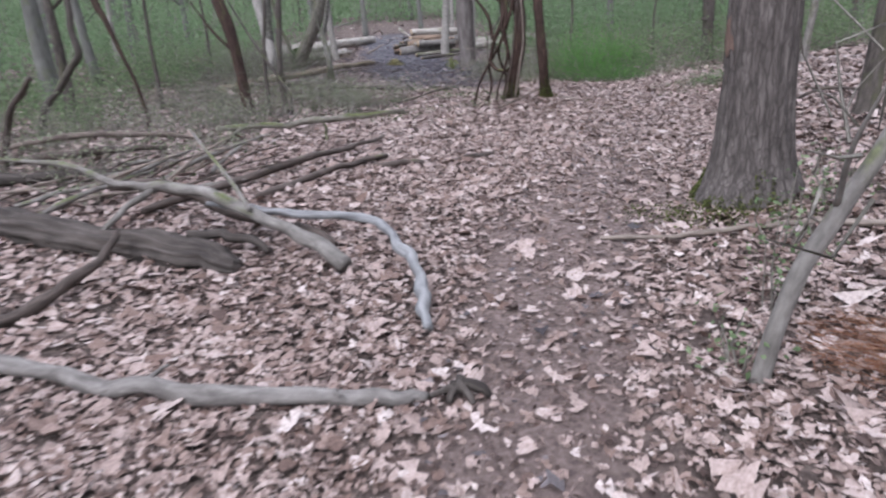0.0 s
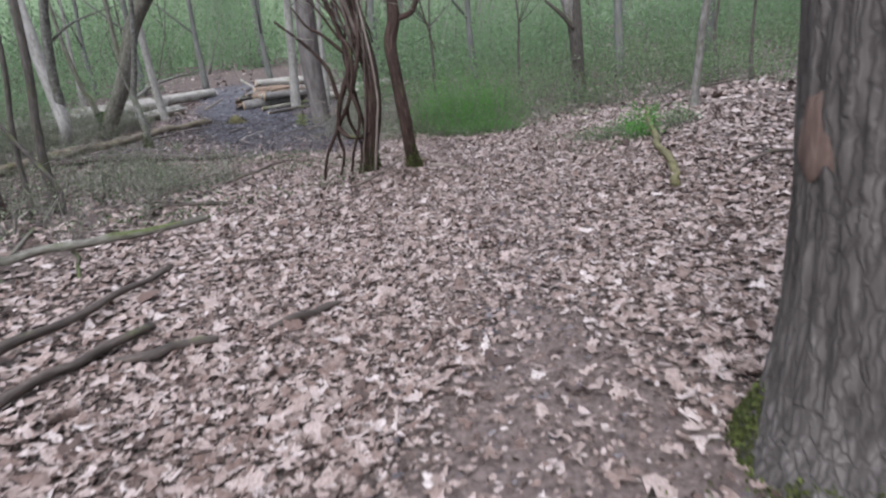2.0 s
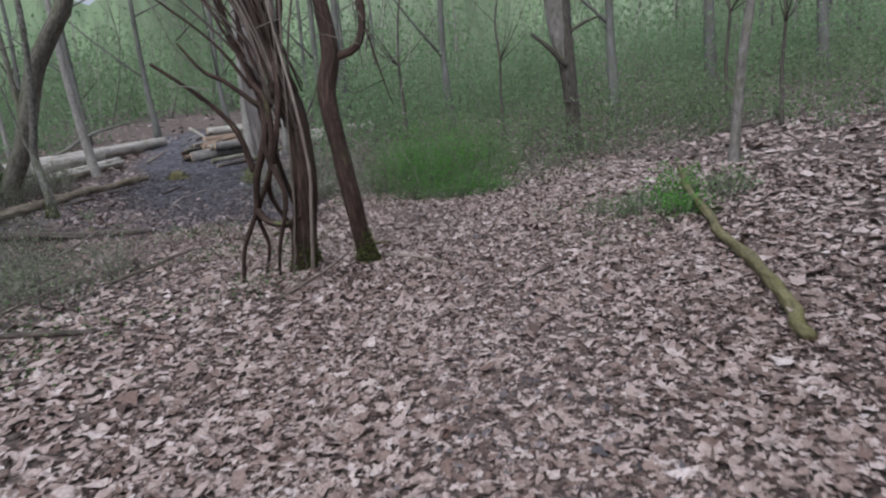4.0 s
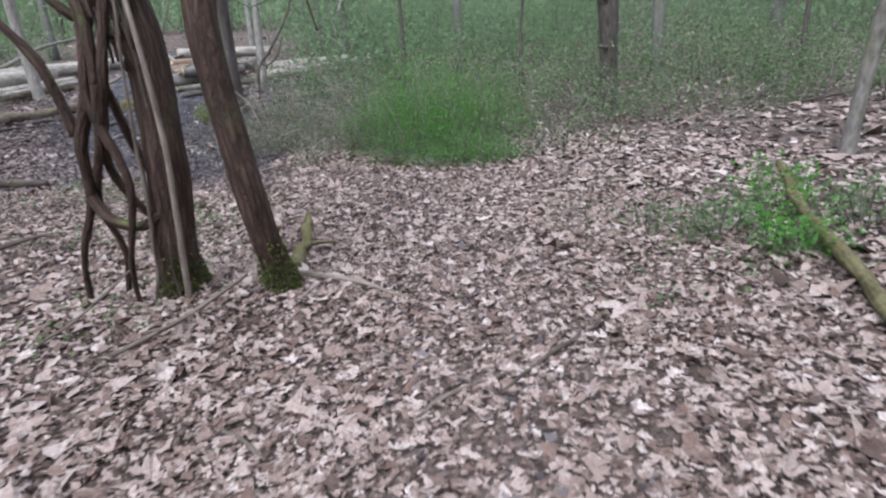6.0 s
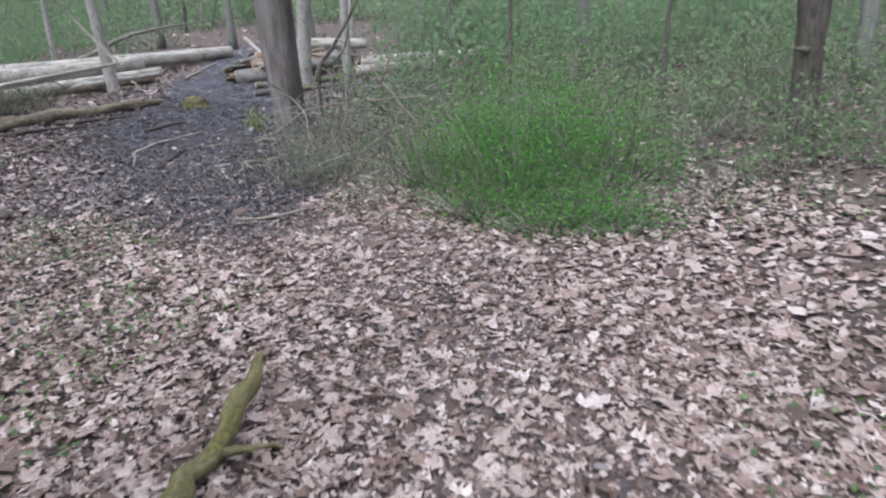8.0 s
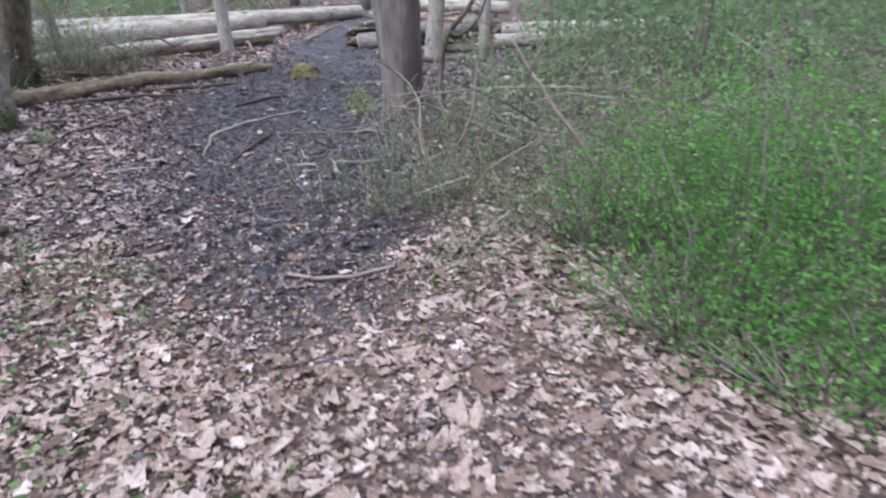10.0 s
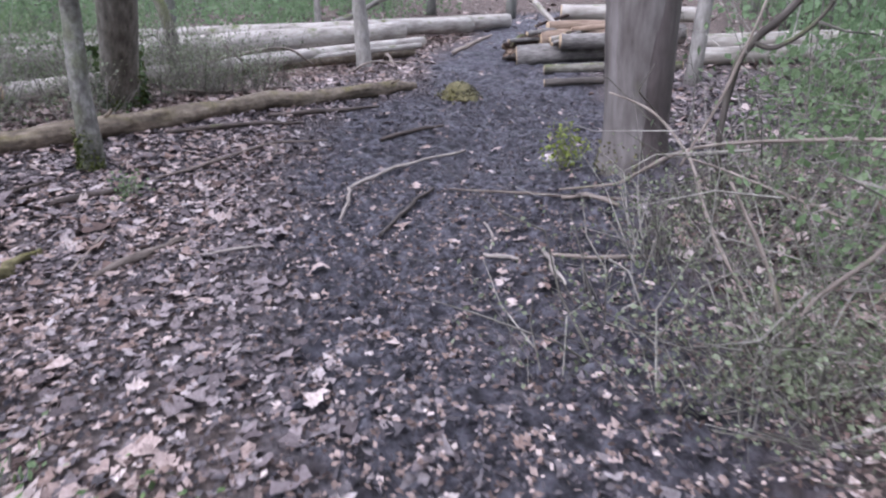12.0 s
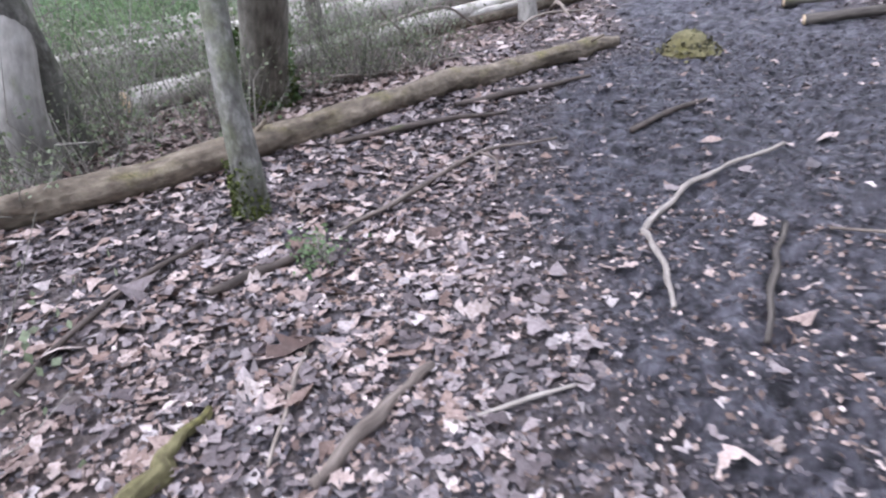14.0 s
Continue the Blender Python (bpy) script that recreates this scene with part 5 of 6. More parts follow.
# broken dry branches beside the beech
for lab, rows in (("long pale broken branch leaning from the beech", [(-3.8, 10.3, 0.6, 0.0062), (-3.5, 10.25, 0.5, 0.0074), (-3.21, 10.08, 0.38, 0.0087), (-2.95, 9.6, 0.25, 0.0099), (-2.65, 9.15, 0.1, 0.0099), (-2.4, 8.7, 0.0, 0.0099)]),
                  ("dry pale branch lying across the brambles", [(-4.0, 10.1, 0.05, 0.0074), (-3.6, 10.1, 0.15, 0.0099), (-3.2, 10.2, 0.35, 0.0112), (-2.4, 10.5, 0.5, 0.0112), (-1.6, 10.7, 0.55, 0.0074)]),
                  ("thin pale upright broken branch", [(-3.25, 10.1, 0.3, 0.0074), (-3.1, 10.2, 0.7, 0.0087), (-3.0, 10.35, 1.15, 0.0062)]),
                  ("short pale broken branch by the beech foot", [(-3.95, 10.05, 0.02, 0.0155), (-3.75, 10.05, 0.05, 0.0174), (-3.55, 10.0, 0.03, 0.0124)]),
                  ("thin dry branch in the brambles", [(-3.3, 10.1, 0.35, 0.0062), (-2.9, 10.1, 0.3, 0.0074), (-2.3, 9.9, 0.25, 0.0062)]),
                  ("dry broken sapling stem standing in the green shrubs", [(-0.85, 8.6, 0.0, 0.014), (-1.25, 8.6, 0.5, 0.014), (-1.55, 8.6, 0.88, 0.012), (-1.68, 8.6, 1.03, 0.011), (-1.8, 8.6, 1.2, 0.006)]),
                  ("forked dry twig on the broken stem", [(-1.68, 8.59, 1.02, 0.008), (-1.62, 8.58, 1.15, 0.007), (-1.56, 8.58, 1.3, 0.004)]),
                  ("pale leaning stick at the edge of the brush", [(-2.8, 9.0, 0.68, 0.006), (-2.6, 9.0, 0.34, 0.009), (-2.46, 8.98, 0.02, 0.01)]),
                  ("pale curved stick rising from the brush", [(-2.5, 8.9, 0.02, 0.008), (-2.42, 9.0, 0.26, 0.009), (-2.24, 9.0, 0.58, 0.009), (-2.2, 9.0, 0.9, 0.008), (-2.2, 9.0, 1.03, 0.005)]),
                  ("thin pale stick leaning in the brush", [(-2.2, 9.0, 0.03, 0.007), (-2.08, 9.0, 0.24, 0.008), (-1.69, 9.0, 0.52, 0.006)]),
                  ("short pale upright stick in the brush", [(-2.1, 8.98, 0.02, 0.007), (-2.14, 9.0, 0.3, 0.007), (-2.17, 9.0, 0.48, 0.005)])):
    stick("broken_branch", lab, rows, DRYSTICK, sides=9)
tree("dark_sapling", "thin dark crooked sapling beside the beech", [(-3.0, 10.55, 0.3, 0.02), (-3.12, 10.45, 0.7, 0.018), (-3.1, 10.4, 1.2, 0.022), (-3.02, 10.4, 1.38, 0.024), (-2.85, 10.4, 1.58, 0.022), (-2.5, 10.5, 2.2, 0.018), (-2.2, 10.6, 3.2, 0.008)], DARKTREE, "sapling", sides=9,
     branches=[[(-3.04, 10.4, 1.36, 0.016), (-2.9, 10.35, 1.34, 0.014), (-2.72, 10.35, 1.5, 0.012), (-2.6, 10.3, 1.8, 0.006)]], twigs=8, twig_len=0.4, seed=88)
for i, a in enumerate((0.3, 1.4, 2.3, 2.9)):
    x, y = -0.78 + 0.03 * i, -5.06 + 0.02 * (i % 2)
    stick("rotten_splinter", "dark splinter of rotten wood in the leaves", [(x - 0.07 * math.cos(a), y - 0.07 * math.sin(a), 0.01, 0.012), (x, y, 0.035 + 0.008 * i, 0.017), (x + 0.08 * math.cos(a), y + 0.08 * math.sin(a), 0.02, 0.008)], ROTTEN, "wood", sides=7, lump=0.3, n=4, group="rotten splinters")
stick("dark_stick", "dark stick pressed into the mud", [(-4.98, 10.0, -0.012, 0.012), (-4.9, 9.6, -0.01, 0.016), (-4.78, 9.15, -0.016, 0.012)], ROTTEN, "stick")
stick("dry_stick", "thin pale twig standing askew in mud", [(-4.25, 9.55, 0.01, 0.006), (-4.1, 9.4, 0.02, 0.008), (-4.02, 9.25, 0.01, 0.006)], BENT, "stick")
stick("dry_stick", "short pale twig on the mud", [(-4.02, 9.18, 0.01, 0.012), (-3.9, 9.2, 0.012, 0.012), (-3.82, 9.22, 0.01, 0.01)], BENT, "stick")
stick("dark_stick", "thin dark stick on the trodden leaves", [(0.22, 2.45, 0.01, 0.008), (0.5, 2.75, 0.02, 0.01), (0.78, 3.0, 0.01, 0.007)], DARKSTICK, "stick")

# ---- shrubs ----


def shrub(name, label, x, y, rx, ry, h, stems, leaves, leaf_size, mat, seed, low=0.0, group=""):
    """Arching stems with leaves gathered along them; uneven outline."""
    rng = np.random.default_rng(seed)
    base = new(name)
    base.matrix_world = pose(x, y, H(x, y))
    a = rng.uniform(0, 2 * np.pi, stems)
    rad = np.sqrt(rng.uniform(0, 1, stems))
    s = np.stack([rx * 0.45 * rad * np.cos(a), ry * 0.45 * rad * np.sin(a), np.zeros(stems)], -1)
    e = np.stack([rx * rad * np.cos(a), ry * rad * np.sin(a), h * (1.05 - 0.6 * rad ** 2) * rng.uniform(0.45, 1.15, stems)], -1)
    dz = np.array([H(x + p[0], y + p[1]) - H(x, y) for p in s])
    s[:, 2] += dz
    e[:, 2] += dz
    mid = (s + e) / 2 + np.array([0, 0, 0.12 * h])
    tagged(part("branching", fast_mesh("branching", *strand_pieces(s, e, 0.006, rng, 0.1)), TWIG, base), kind="stuff")
    k = rng.integers(0, stems, leaves)
    t = rng.beta(2.2, 1.4, leaves)[:, None]
    p = (1 - t) ** 2 * s[k] + 2 * t * (1 - t) * mid[k] + t * t * e[k] + rng.normal(size=(leaves, 3)) * np.array([0.15, 0.15, 0.11]) * max(rx, 0.4)
    p[:, 2] = np.maximum(p[:, 2], 0.01 + dz[k])
    tagged(part("leaves", fast_mesh("leaves", *quad_leaves(p, leaf_size, rng, 0.3), smooth=False), mat, base), kind="stuff")
    return tagged(base, label, "shrub", group)


for i, (x, y, rx, ry, h, n) in enumerate(((-0.3, 8.35, 0.95, 0.8, 1.35, 5600), (0.5, 8.6, 0.85, 0.7, 1.0, 3200), (-1.0, 8.6, 0.7, 0.6, 0.9, 2000), (-0.5, 7.7, 0.75, 0.5, 0.5, 1700), (0.35, 7.7, 0.7, 0.5, 0.42, 1400), (0.0, 9.4, 1.0, 0.7, 1.3, 3400), (0.0, 7.3, 0.6, 0.3, 0.26, 1000), (0.6, 7.35, 0.5, 0.3, 0.24, 700))):
    shrub("green_bush", "bright green spring honeysuckle bush at the bend" if i == 0 else "low bright green leafy bush at the bend", x, y, rx, ry, h, 90, int(1.5 * n), 0.0155, GREEN, 100 + i, group="green bushes at the bend")
for i, (x, y, r, h, n) in enumerate(((1.75, 3.95, 0.34, 0.26, 620), (2.05, 3.6, 0.34, 0.32, 800), (2.2, 4.2, 0.4, 0.4, 800), (2.6, 3.8, 0.34, 0.36, 600), (1.45, 4.3, 0.26, 0.2, 200))):
    shrub("green_seedlings", "low fresh green seedlings around the mossy pole", x, y, r, r, h, 26, n, 0.019, GREEN if i in (1, 2) else SHRUBLEAF, 120 + i, group="seedlings by the mossy pole")
for i, (x, y, r, h, n) in enumerate(((0.3, -4.75, 0.1, 0.3, 60), (0.55, -4.3, 0.16, 0.75, 110), (0.75, -3.6, 0.15, 0.6, 60), (1.15, -3.1, 0.18, 0.5, 140))):
    shrub("sprout", "thin sprout with a few small green leaves", x, y, r, r, h, 7, n, 0.018, SHRUBLEAF, 130 + i, group="sprouts by the leaning sapling")
shrub("yellow_sprout", "yellow-green mossy sprout at the beech foot", -4.2, 10.6, 0.08, 0.1, 0.32, 16, 380, 0.02, SPROUT, 140)
shrub("green_tuft", "small green tuft on the muddy litter", -6.48, 8.5, 0.12, 0.12, 0.16, 14, 160, 0.018, SHRUBLEAF, 141)
shrub("green_tuft", "small green tuft in the wet leaves", -4.35, 6.9, 0.12, 0.12, 0.08, 10, 60, 0.02, SHRUBLEAF, 142)

# ---- undergrowth and far woods ----


def scatter(n, x0, x1, y0, y1, rng):
    return np.stack([rng.uniform(x0, x1, n), rng.uniform(y0, y1, n)], -1)


def clear_of_path(p, margin):
    d, w = line_dist(p[:, 0], p[:, 1], [(a, b, 0.0) for _, a, b, *_ in PATH] + [(-6.5, 13, 0), (-8.5, 18, 0), (-10.5, 26, 0)])
    return d > margin


def thicket(name, label, boxes, leaf, size, twig_r, mat, seed, margin=1.4, twig_every=14):
    """Tangled low undergrowth: clumps of twigs with small budding leaves."""
    rng = np.random.default_rng(seed)
    P, S, E = [], [], []
    for x0, x1, y0, y1, clumps, h, spread, per in boxes:
        c = scatter(clumps, x0, x1, y0, y1, rng)
        c = c[clear_of_path(c, margin + spread * 0.7)]
        z = height(c[:, 0], c[:, 1])
        hh = h * rng.uniform(0.35, 1.2, len(c))
        k = np.repeat(np.arange(len(c)), per)
        o = rng.normal(size=(len(k), 2)) * spread * 0.5
        t = rng.beta(1.3, 1.3, len(k))
        p = np.stack([c[k, 0] + o[:, 0] * (0.4 + t), c[k, 1] + o[:, 1] * (0.4 + t), z[k] + 0.03 + hh[k] * t], -1)
        P.append(p)
        j = rng.choice(len(k), len(k) // twig_every, replace=False)
        s = np.stack([c[k[j], 0] + 0.3 * o[j, 0], c[k[j], 1] + 0.3 * o[j, 1], z[k[j]]], -1)
        S.append(s)
        E.append(p[j] + (p[j] - s) * 0.3)
    ob = tagged(part(name, leaf_mesh(name, np.vstack(P), size, seed + 1), mat), label, "undergrowth", kind="stuff")
    tagged(part("twigs", strands("twigs", np.vstack(S), np.vstack(E), twig_r, seed + 2, 0.12), TWIG, ob), kind="stuff")
    return ob


thicket("undergrowth", "grey-green twiggy undergrowth just coming into leaf", [
    (-0.8, 6.5, 8.8, 14, 110, 1.0, 0.5, 150), (-3.2, -0.8, 9.6, 14, 40, 0.9, 0.5, 90), (5.0, 12, 6, 16, 110, 1.0, 0.6, 130), (-13, -9.8, 6.0, 11.5, 70, 0.8, 0.5, 170),
    (-14, -9.4, 2.0, 7.2, 70, 0.7, 0.55, 120), (-14, -8, -4, 3.0, 70, 0.75, 0.5, 120), (-9, -5, -8, -3, 26, 0.6, 0.5, 80)], 0, 0.034, 0.004, SHRUBLEAF, 200)
thicket("brushwood", "thin olive brushwood over the ivy ground", [(-9.4, -3.8, 3.0, 7.0, 90, 0.5, 0.55, 90), (-8, -4.0, -3, 3.0, 60, 0.6, 0.5, 90), (-10.6, -8.1, 6.6, 11.8, 110, 0.7, 0.5, 120)], 0, 0.02, 0.004, UNDERLEAF, 206, 1.4, 5)
thicket("low_undergrowth", "sparse small-leaved undergrowth beside the mud", [(-3.3, -1.2, 8.3, 10.8, 64, 0.5, 0.45, 120), (-2.0, 0.8, 7.4, 8.4, 16, 0.25, 0.4, 70), (1.0, 4.5, 7.4, 9.0, 26, 0.4, 0.4, 60), (-10.5, -8.6, 7, 9.5, 30, 0.6, 0.4, 150)], 0, 0.015, 0.0035, UNDERLEAF, 205, 1.0, 8)
# far leaves take the hazed green; no mist is modelled
thicket("far_undergrowth", "undergrowth deeper in the woods, haze put into its green", [
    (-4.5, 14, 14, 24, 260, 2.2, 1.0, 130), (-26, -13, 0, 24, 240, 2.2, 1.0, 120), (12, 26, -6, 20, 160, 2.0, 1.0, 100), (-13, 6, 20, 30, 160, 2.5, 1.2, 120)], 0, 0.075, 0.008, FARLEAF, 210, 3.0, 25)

# added backdrop wall where the wood can't be told apart; haze is in its colour
ang = np.linspace(0, 2 * np.pi, 181)[:-1]
lev = np.linspace(0, 1, 7)
A, Lv = np.meshgrid(ang, lev)
top = 19 + 1.2 * np.sin(9 * A) + 1.0 * np.sin(23 * A + 1) + 0.8 * np.sin(57 * A)
RB = 78 + 1.5 * np.sin(13 * A + 4 * Lv) + 1.0 * np.sin(31 * A)
bk = np.arange(A.size).reshape(A.shape)
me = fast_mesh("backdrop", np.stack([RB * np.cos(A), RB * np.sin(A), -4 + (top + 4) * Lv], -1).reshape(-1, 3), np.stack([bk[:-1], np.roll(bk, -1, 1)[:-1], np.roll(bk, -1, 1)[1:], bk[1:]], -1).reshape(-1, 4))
tagged(part("backdrop", me, HAZE), "backdrop wall coloured as hazy grey-green spring woods", "woods", kind="structure")
thicket("far_woods", "distant spring woods, mist put into their leaf colour", [
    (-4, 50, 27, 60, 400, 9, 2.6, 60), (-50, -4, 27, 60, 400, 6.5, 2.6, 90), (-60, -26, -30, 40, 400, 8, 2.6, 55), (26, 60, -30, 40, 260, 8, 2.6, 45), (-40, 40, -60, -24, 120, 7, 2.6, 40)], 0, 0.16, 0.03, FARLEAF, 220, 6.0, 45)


# arching bare canes in front of the shrubs
rng = np.random.default_rng(240)
c = np.vstack([scatter(150, -3.4, -0.9, 8.4, 11.5, rng), scatter(120, -0.9, 6.0, 8.6, 12.5, rng), scatter(60, -11, -9, 6, 11, rng), scatter(60, -8, -4.5, -1, 6.5, rng)])
c = c[clear_of_path(c, 1.3)]
a, ln = rng.uniform(0, 6.283, len(c)), rng.uniform(0.5, 1.5, len(c))
s0 = np.column_stack([c, height(c[:, 0], c[:, 1])])
m0 = s0 + np.column_stack([0.35 * ln * np.cos(a), 0.35 * ln * np.sin(a), 0.55 * ln * rng.uniform(0.3, 1.2, len(c))])
e0 = m0 + np.column_stack([0.6 * ln * np.cos(a + 0.3), 0.6 * ln * np.sin(a + 0.3), ln * rng.uniform(-0.25, 0.35, len(c))])
e0[:, 2] = np.maximum(e0[:, 2], height(e0[:, 0], e0[:, 1]) + 0.05)
v1, f1 = strand_pieces(s0, m0, 0.0065, rng, 0.06)
v2, f2 = strand_pieces(m0, e0, 0.0045, rng, 0.08)
tagged(part("bramble_canes", fast_mesh("bramble_canes", np.vstack([v1, v2]), np.vstack([f1, f2 + len(v1)])), TWIG), "bare arching grey-brown bramble canes", "brambles", kind="stuff")


def wood_tree(label, h, r, lean, mat, seed):
    rng = np.random.default_rng(seed)
    rows, p = [], np.zeros(3)
    for i in range(7):
        k = i / 6
        rows.append((lean[0] * k * k * h + 0.05 * rng.normal(), lean[1] * k * k * h + 0.05 * rng.normal(), h * k - (0.15 if i == 0 else 0), r * (1 - 0.9 * k) * (1.25 if i == 0 else 1)))
    br = []
    for i in range(6):
        k = rng.uniform(0.3, 0.9)
        j = int(k * 6)
        a = rng.uniform(0, 6.28)
        st = np.array(rows[j])
        ln = h * 0.22 * rng.uniform(0.6, 1.3)
        d = np.array([math.cos(a), math.sin(a), rng.uniform(0.4, 1.2)])
        br.append([(*st[:3], st[3] * 0.45), (*(st[:3] + d * ln * 0.5), st[3] * 0.3), (*(st[:3] + d * ln + np.array([0, 0, 0.1 * ln])), st[3] * 0.1)])
    return tree("woodland_tree", label, rows, mat, branches=br, sides=10, n=5, twigs=24, twig_len=1.2, seed=seed)


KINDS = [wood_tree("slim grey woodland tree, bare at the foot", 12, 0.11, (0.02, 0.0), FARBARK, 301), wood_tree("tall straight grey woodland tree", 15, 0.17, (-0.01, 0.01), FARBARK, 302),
         wood_tree("thin pale young woodland tree", 9, 0.07, (0.06, 0.02), PALE, 303), wood_tree("dark slender woodland tree", 11, 0.09, (-0.05, 0.0), DARKTREE, 304),
         wood_tree("thin leaning dark sapling", 6, 0.045, (0.12, 0.05), DARKTREE, 305)]
# trees whose place in the wood can be told
SPOTS = [(-9.6, 2.3, 3, 1.0), (-8.9, 3.9, 4, 0.9), (-11.5, 3.8, 1, 0.8), (-13.5, 8.2, 2, 1.0), (-10.4, 8.0, 4, 1.0), (-12.5, 6.2, 0, 1.0),
         (-4.3, 14.6, 2, 1.2), (-0.9, 13.0, 4, 1.0), (0.4, 15.5, 0, 1.0), (1.6, 13.2, 4, 0.9), (4.5, 13.4, 0, 1.1), (6.2, 11.0, 4, 1.0), (7.5, 14.5, 1, 0.9), (9.0, 9.5, 3, 1.0), (5.6, 8.0, 4, 0.8), (8.5, 4.5, 0, 0.9), (6.8, 0.5, 3, 1.0),
         (-10.8, 21.5, 0, 1.1), (-6.3, 20.5, 2, 1.2), (-8.0, 21.5, 0, 1.0), (-3.2, 20.0, 1, 0.9), (-13.5, 17.0, 2, 1.0), (-15.5, 14.5, 0, 1.0), (-17.0, 9.5, 1, 1.0), (4.0, -8.0, 1, 1.0), (-4.5, -9.5, 0, 1.0)]
rng = np.random.default_rng(77)
far = scatter(95, -38, 34, -30, 46, rng)
far = far[(np.hypot(far[:, 0] + 2, far[:, 1] - 4) > 15) & clear_of_path(far, 4)]
SPOTS += [(x, y, int(rng.integers(0, 4)), rng.uniform(0.8, 1.3)) for x, y in far]
first = set()
for i, (x, y, k, s) in enumerate(SPOTS):
    m = pose(x, y, H(x, y) - 0.05, 0, 0, rng.uniform(-60, 60) if k != 3 else rng.uniform(-20, 20))
    if k not in first:
        first.add(k)
        KINDS[k].matrix_world = m
        KINDS[k].scale = (1, 1, 1)
        tagged(KINDS[k], group="woodland trees")
    else:
        c = copy_thing(KINDS[k], m)
        c.scale = (s, s, s)

# ground ivy and seedlings creeping over the litter
rng = np.random.default_rng(91)
p = np.vstack([scatter(13000, -9, -1.6, 1.5, 8.0, rng), scatter(2500, -9, -4, -4, 1, rng), scatter(2500, -3.2, 2.5, 7.2, 9.5, rng), scatter(1500, -10, -6.5, 6.5, 9.5, rng), scatter(700, 0.8, 3, 3, 5.2, rng), scatter(6000, -2.8, 5.5, 8.4, 12, rng)])
cl = np.sin(2.1 * p[:, 0] + 1.3 * p[:, 1]) + np.sin(-1.7 * p[:, 0] + 2.9 * p[:, 1] + 1) + rng.normal(size=len(p)) * 0.5
p = p[(cl > 0.0) & (np.maximum(mud_mask(p[:, 0], p[:, 1]), damp_mask(p[:, 0], p[:, 1])) < 0.3)]
p3 = np.column_stack([p, height(p[:, 0], p[:, 1]) + rng.uniform(0.02, 0.09, len(p))])
tagged(part("ground_ivy", leaf_mesh("ground_ivy", p3, 0.025, 92, 0.7, 1.2), IVY), "small dark green leaves creeping over the litter", "ground cover", kind="stuff")
p = scatter(1500, 0.5, 1.05, -5.0, -4.3, rng)
p = p[np.hypot((p[:, 0] - 0.75) / 0.28, (p[:, 1] + 4.65) / 0.3) < rng.uniform(0.3, 1, len(p))]
s = np.column_stack([p, height(p[:, 0], p[:, 1]) + 0.03 + rng.uniform(0, 0.02, len(p))])
a = rng.normal(0.6, 0.5, len(p))
tagged(part("pine_needles", strands("pine_needles", s, s + 0.09 * np.stack([np.cos(a), -np.sin(a), 0.1 * np.sin(9 * a)], -1), 0.0012, 93, 0.05), NEEDLE), "rust-coloured patch of dead needles", "needles", kind="stuff")

# ---- leaf litter ----
LOBES = np.array([(0.0, 0.06), (0.16, 0.30), (0.26, 0.14), (0.42, 0.42), (0.54, 0.2), (0.68, 0.38), (0.8, 0.15), (0.9, 0.2), (1.0, 0.02)])


def litter_arrays(x, y, size, rng, outline, lift, tilt, ribbed=False):
    """Curled lobed leaves: two lobed edges each, and a midrib between them where ribbed."""
    n, m = len(x), len(outline)
    u, w = outline[:, 0] - 0.5, outline[:, 1]
    ash = rng.uniform(0.6, 1.25, (n, 1))
    bend, arc = rng.normal(0.0, 0.16, (n, 1)), rng.normal(0.0, 0.55, (n, 1))
    twist, cup = rng.normal(0.0, 0.5, (n, 1)), rng.normal(0.0, 0.32, (n, 1))
    W = [w[None] * ash * (1 + 0.3 * rng.normal(size=(n, m))) for _ in range(2)]
    mid, lean = bend * 4 * u[None] ** 2, arc * u[None] ** 2
    U = u[None] + 0.05 * rng.normal(size=(n, m))
    sides = [(U, mid + W[0], lean + twist * u[None] * W[0] + cup * W[0] ** 2 * 2)]
    if ribbed:
        sides.append((U, mid, lean))
    sides.append((U + 0.04 * rng.normal(size=(n, m)), mid - W[1], lean - twist * u[None] * W[1] + cup * W[1] ** 2 * 2))
    rows = len(sides)
    L = np.stack([np.stack(c, -1) for c in sides], 1).reshape(n, rows * m, 3) * size[:, None, None]
    yaw, rx, ry = rng.uniform(0, 6.283, n), rng.normal(0, tilt, n), rng.normal(0, tilt, n)
    cy, sy, cx, sx, cz, sz = np.cos(ry), np.sin(ry), np.cos(rx), np.sin(rx), np.cos(yaw), np.sin(yaw)
    X, Y, Z = L[..., 0], L[..., 1], L[..., 2]
    Y, Z = Y * cx[:, None] - Z * sx[:, None], Y * sx[:, None] + Z * cx[:, None]
    X, Z = X * cy[:, None] + Z * sy[:, None], -X * sy[:, None] + Z * cy[:, None]
    X, Y = X * cz[:, None] - Y * sz[:, None], X * sz[:, None] + Y * cz[:, None]
    zz = height(x, y)
    V = np.stack([X + x[:, None], Y + y[:, None], Z + (zz + lift)[:, None]], -1).reshape(-1, 3)
    f = [[r * m + i, r * m + i + 1, (r + 1) * m + i + 1, (r + 1) * m + i] for r in range(rows - 1) for i in range(m - 1)]
    F = (np.arange(n)[:, None, None] * rows * m + np.array(f)[None]).reshape(-1, 4)
    return V, F


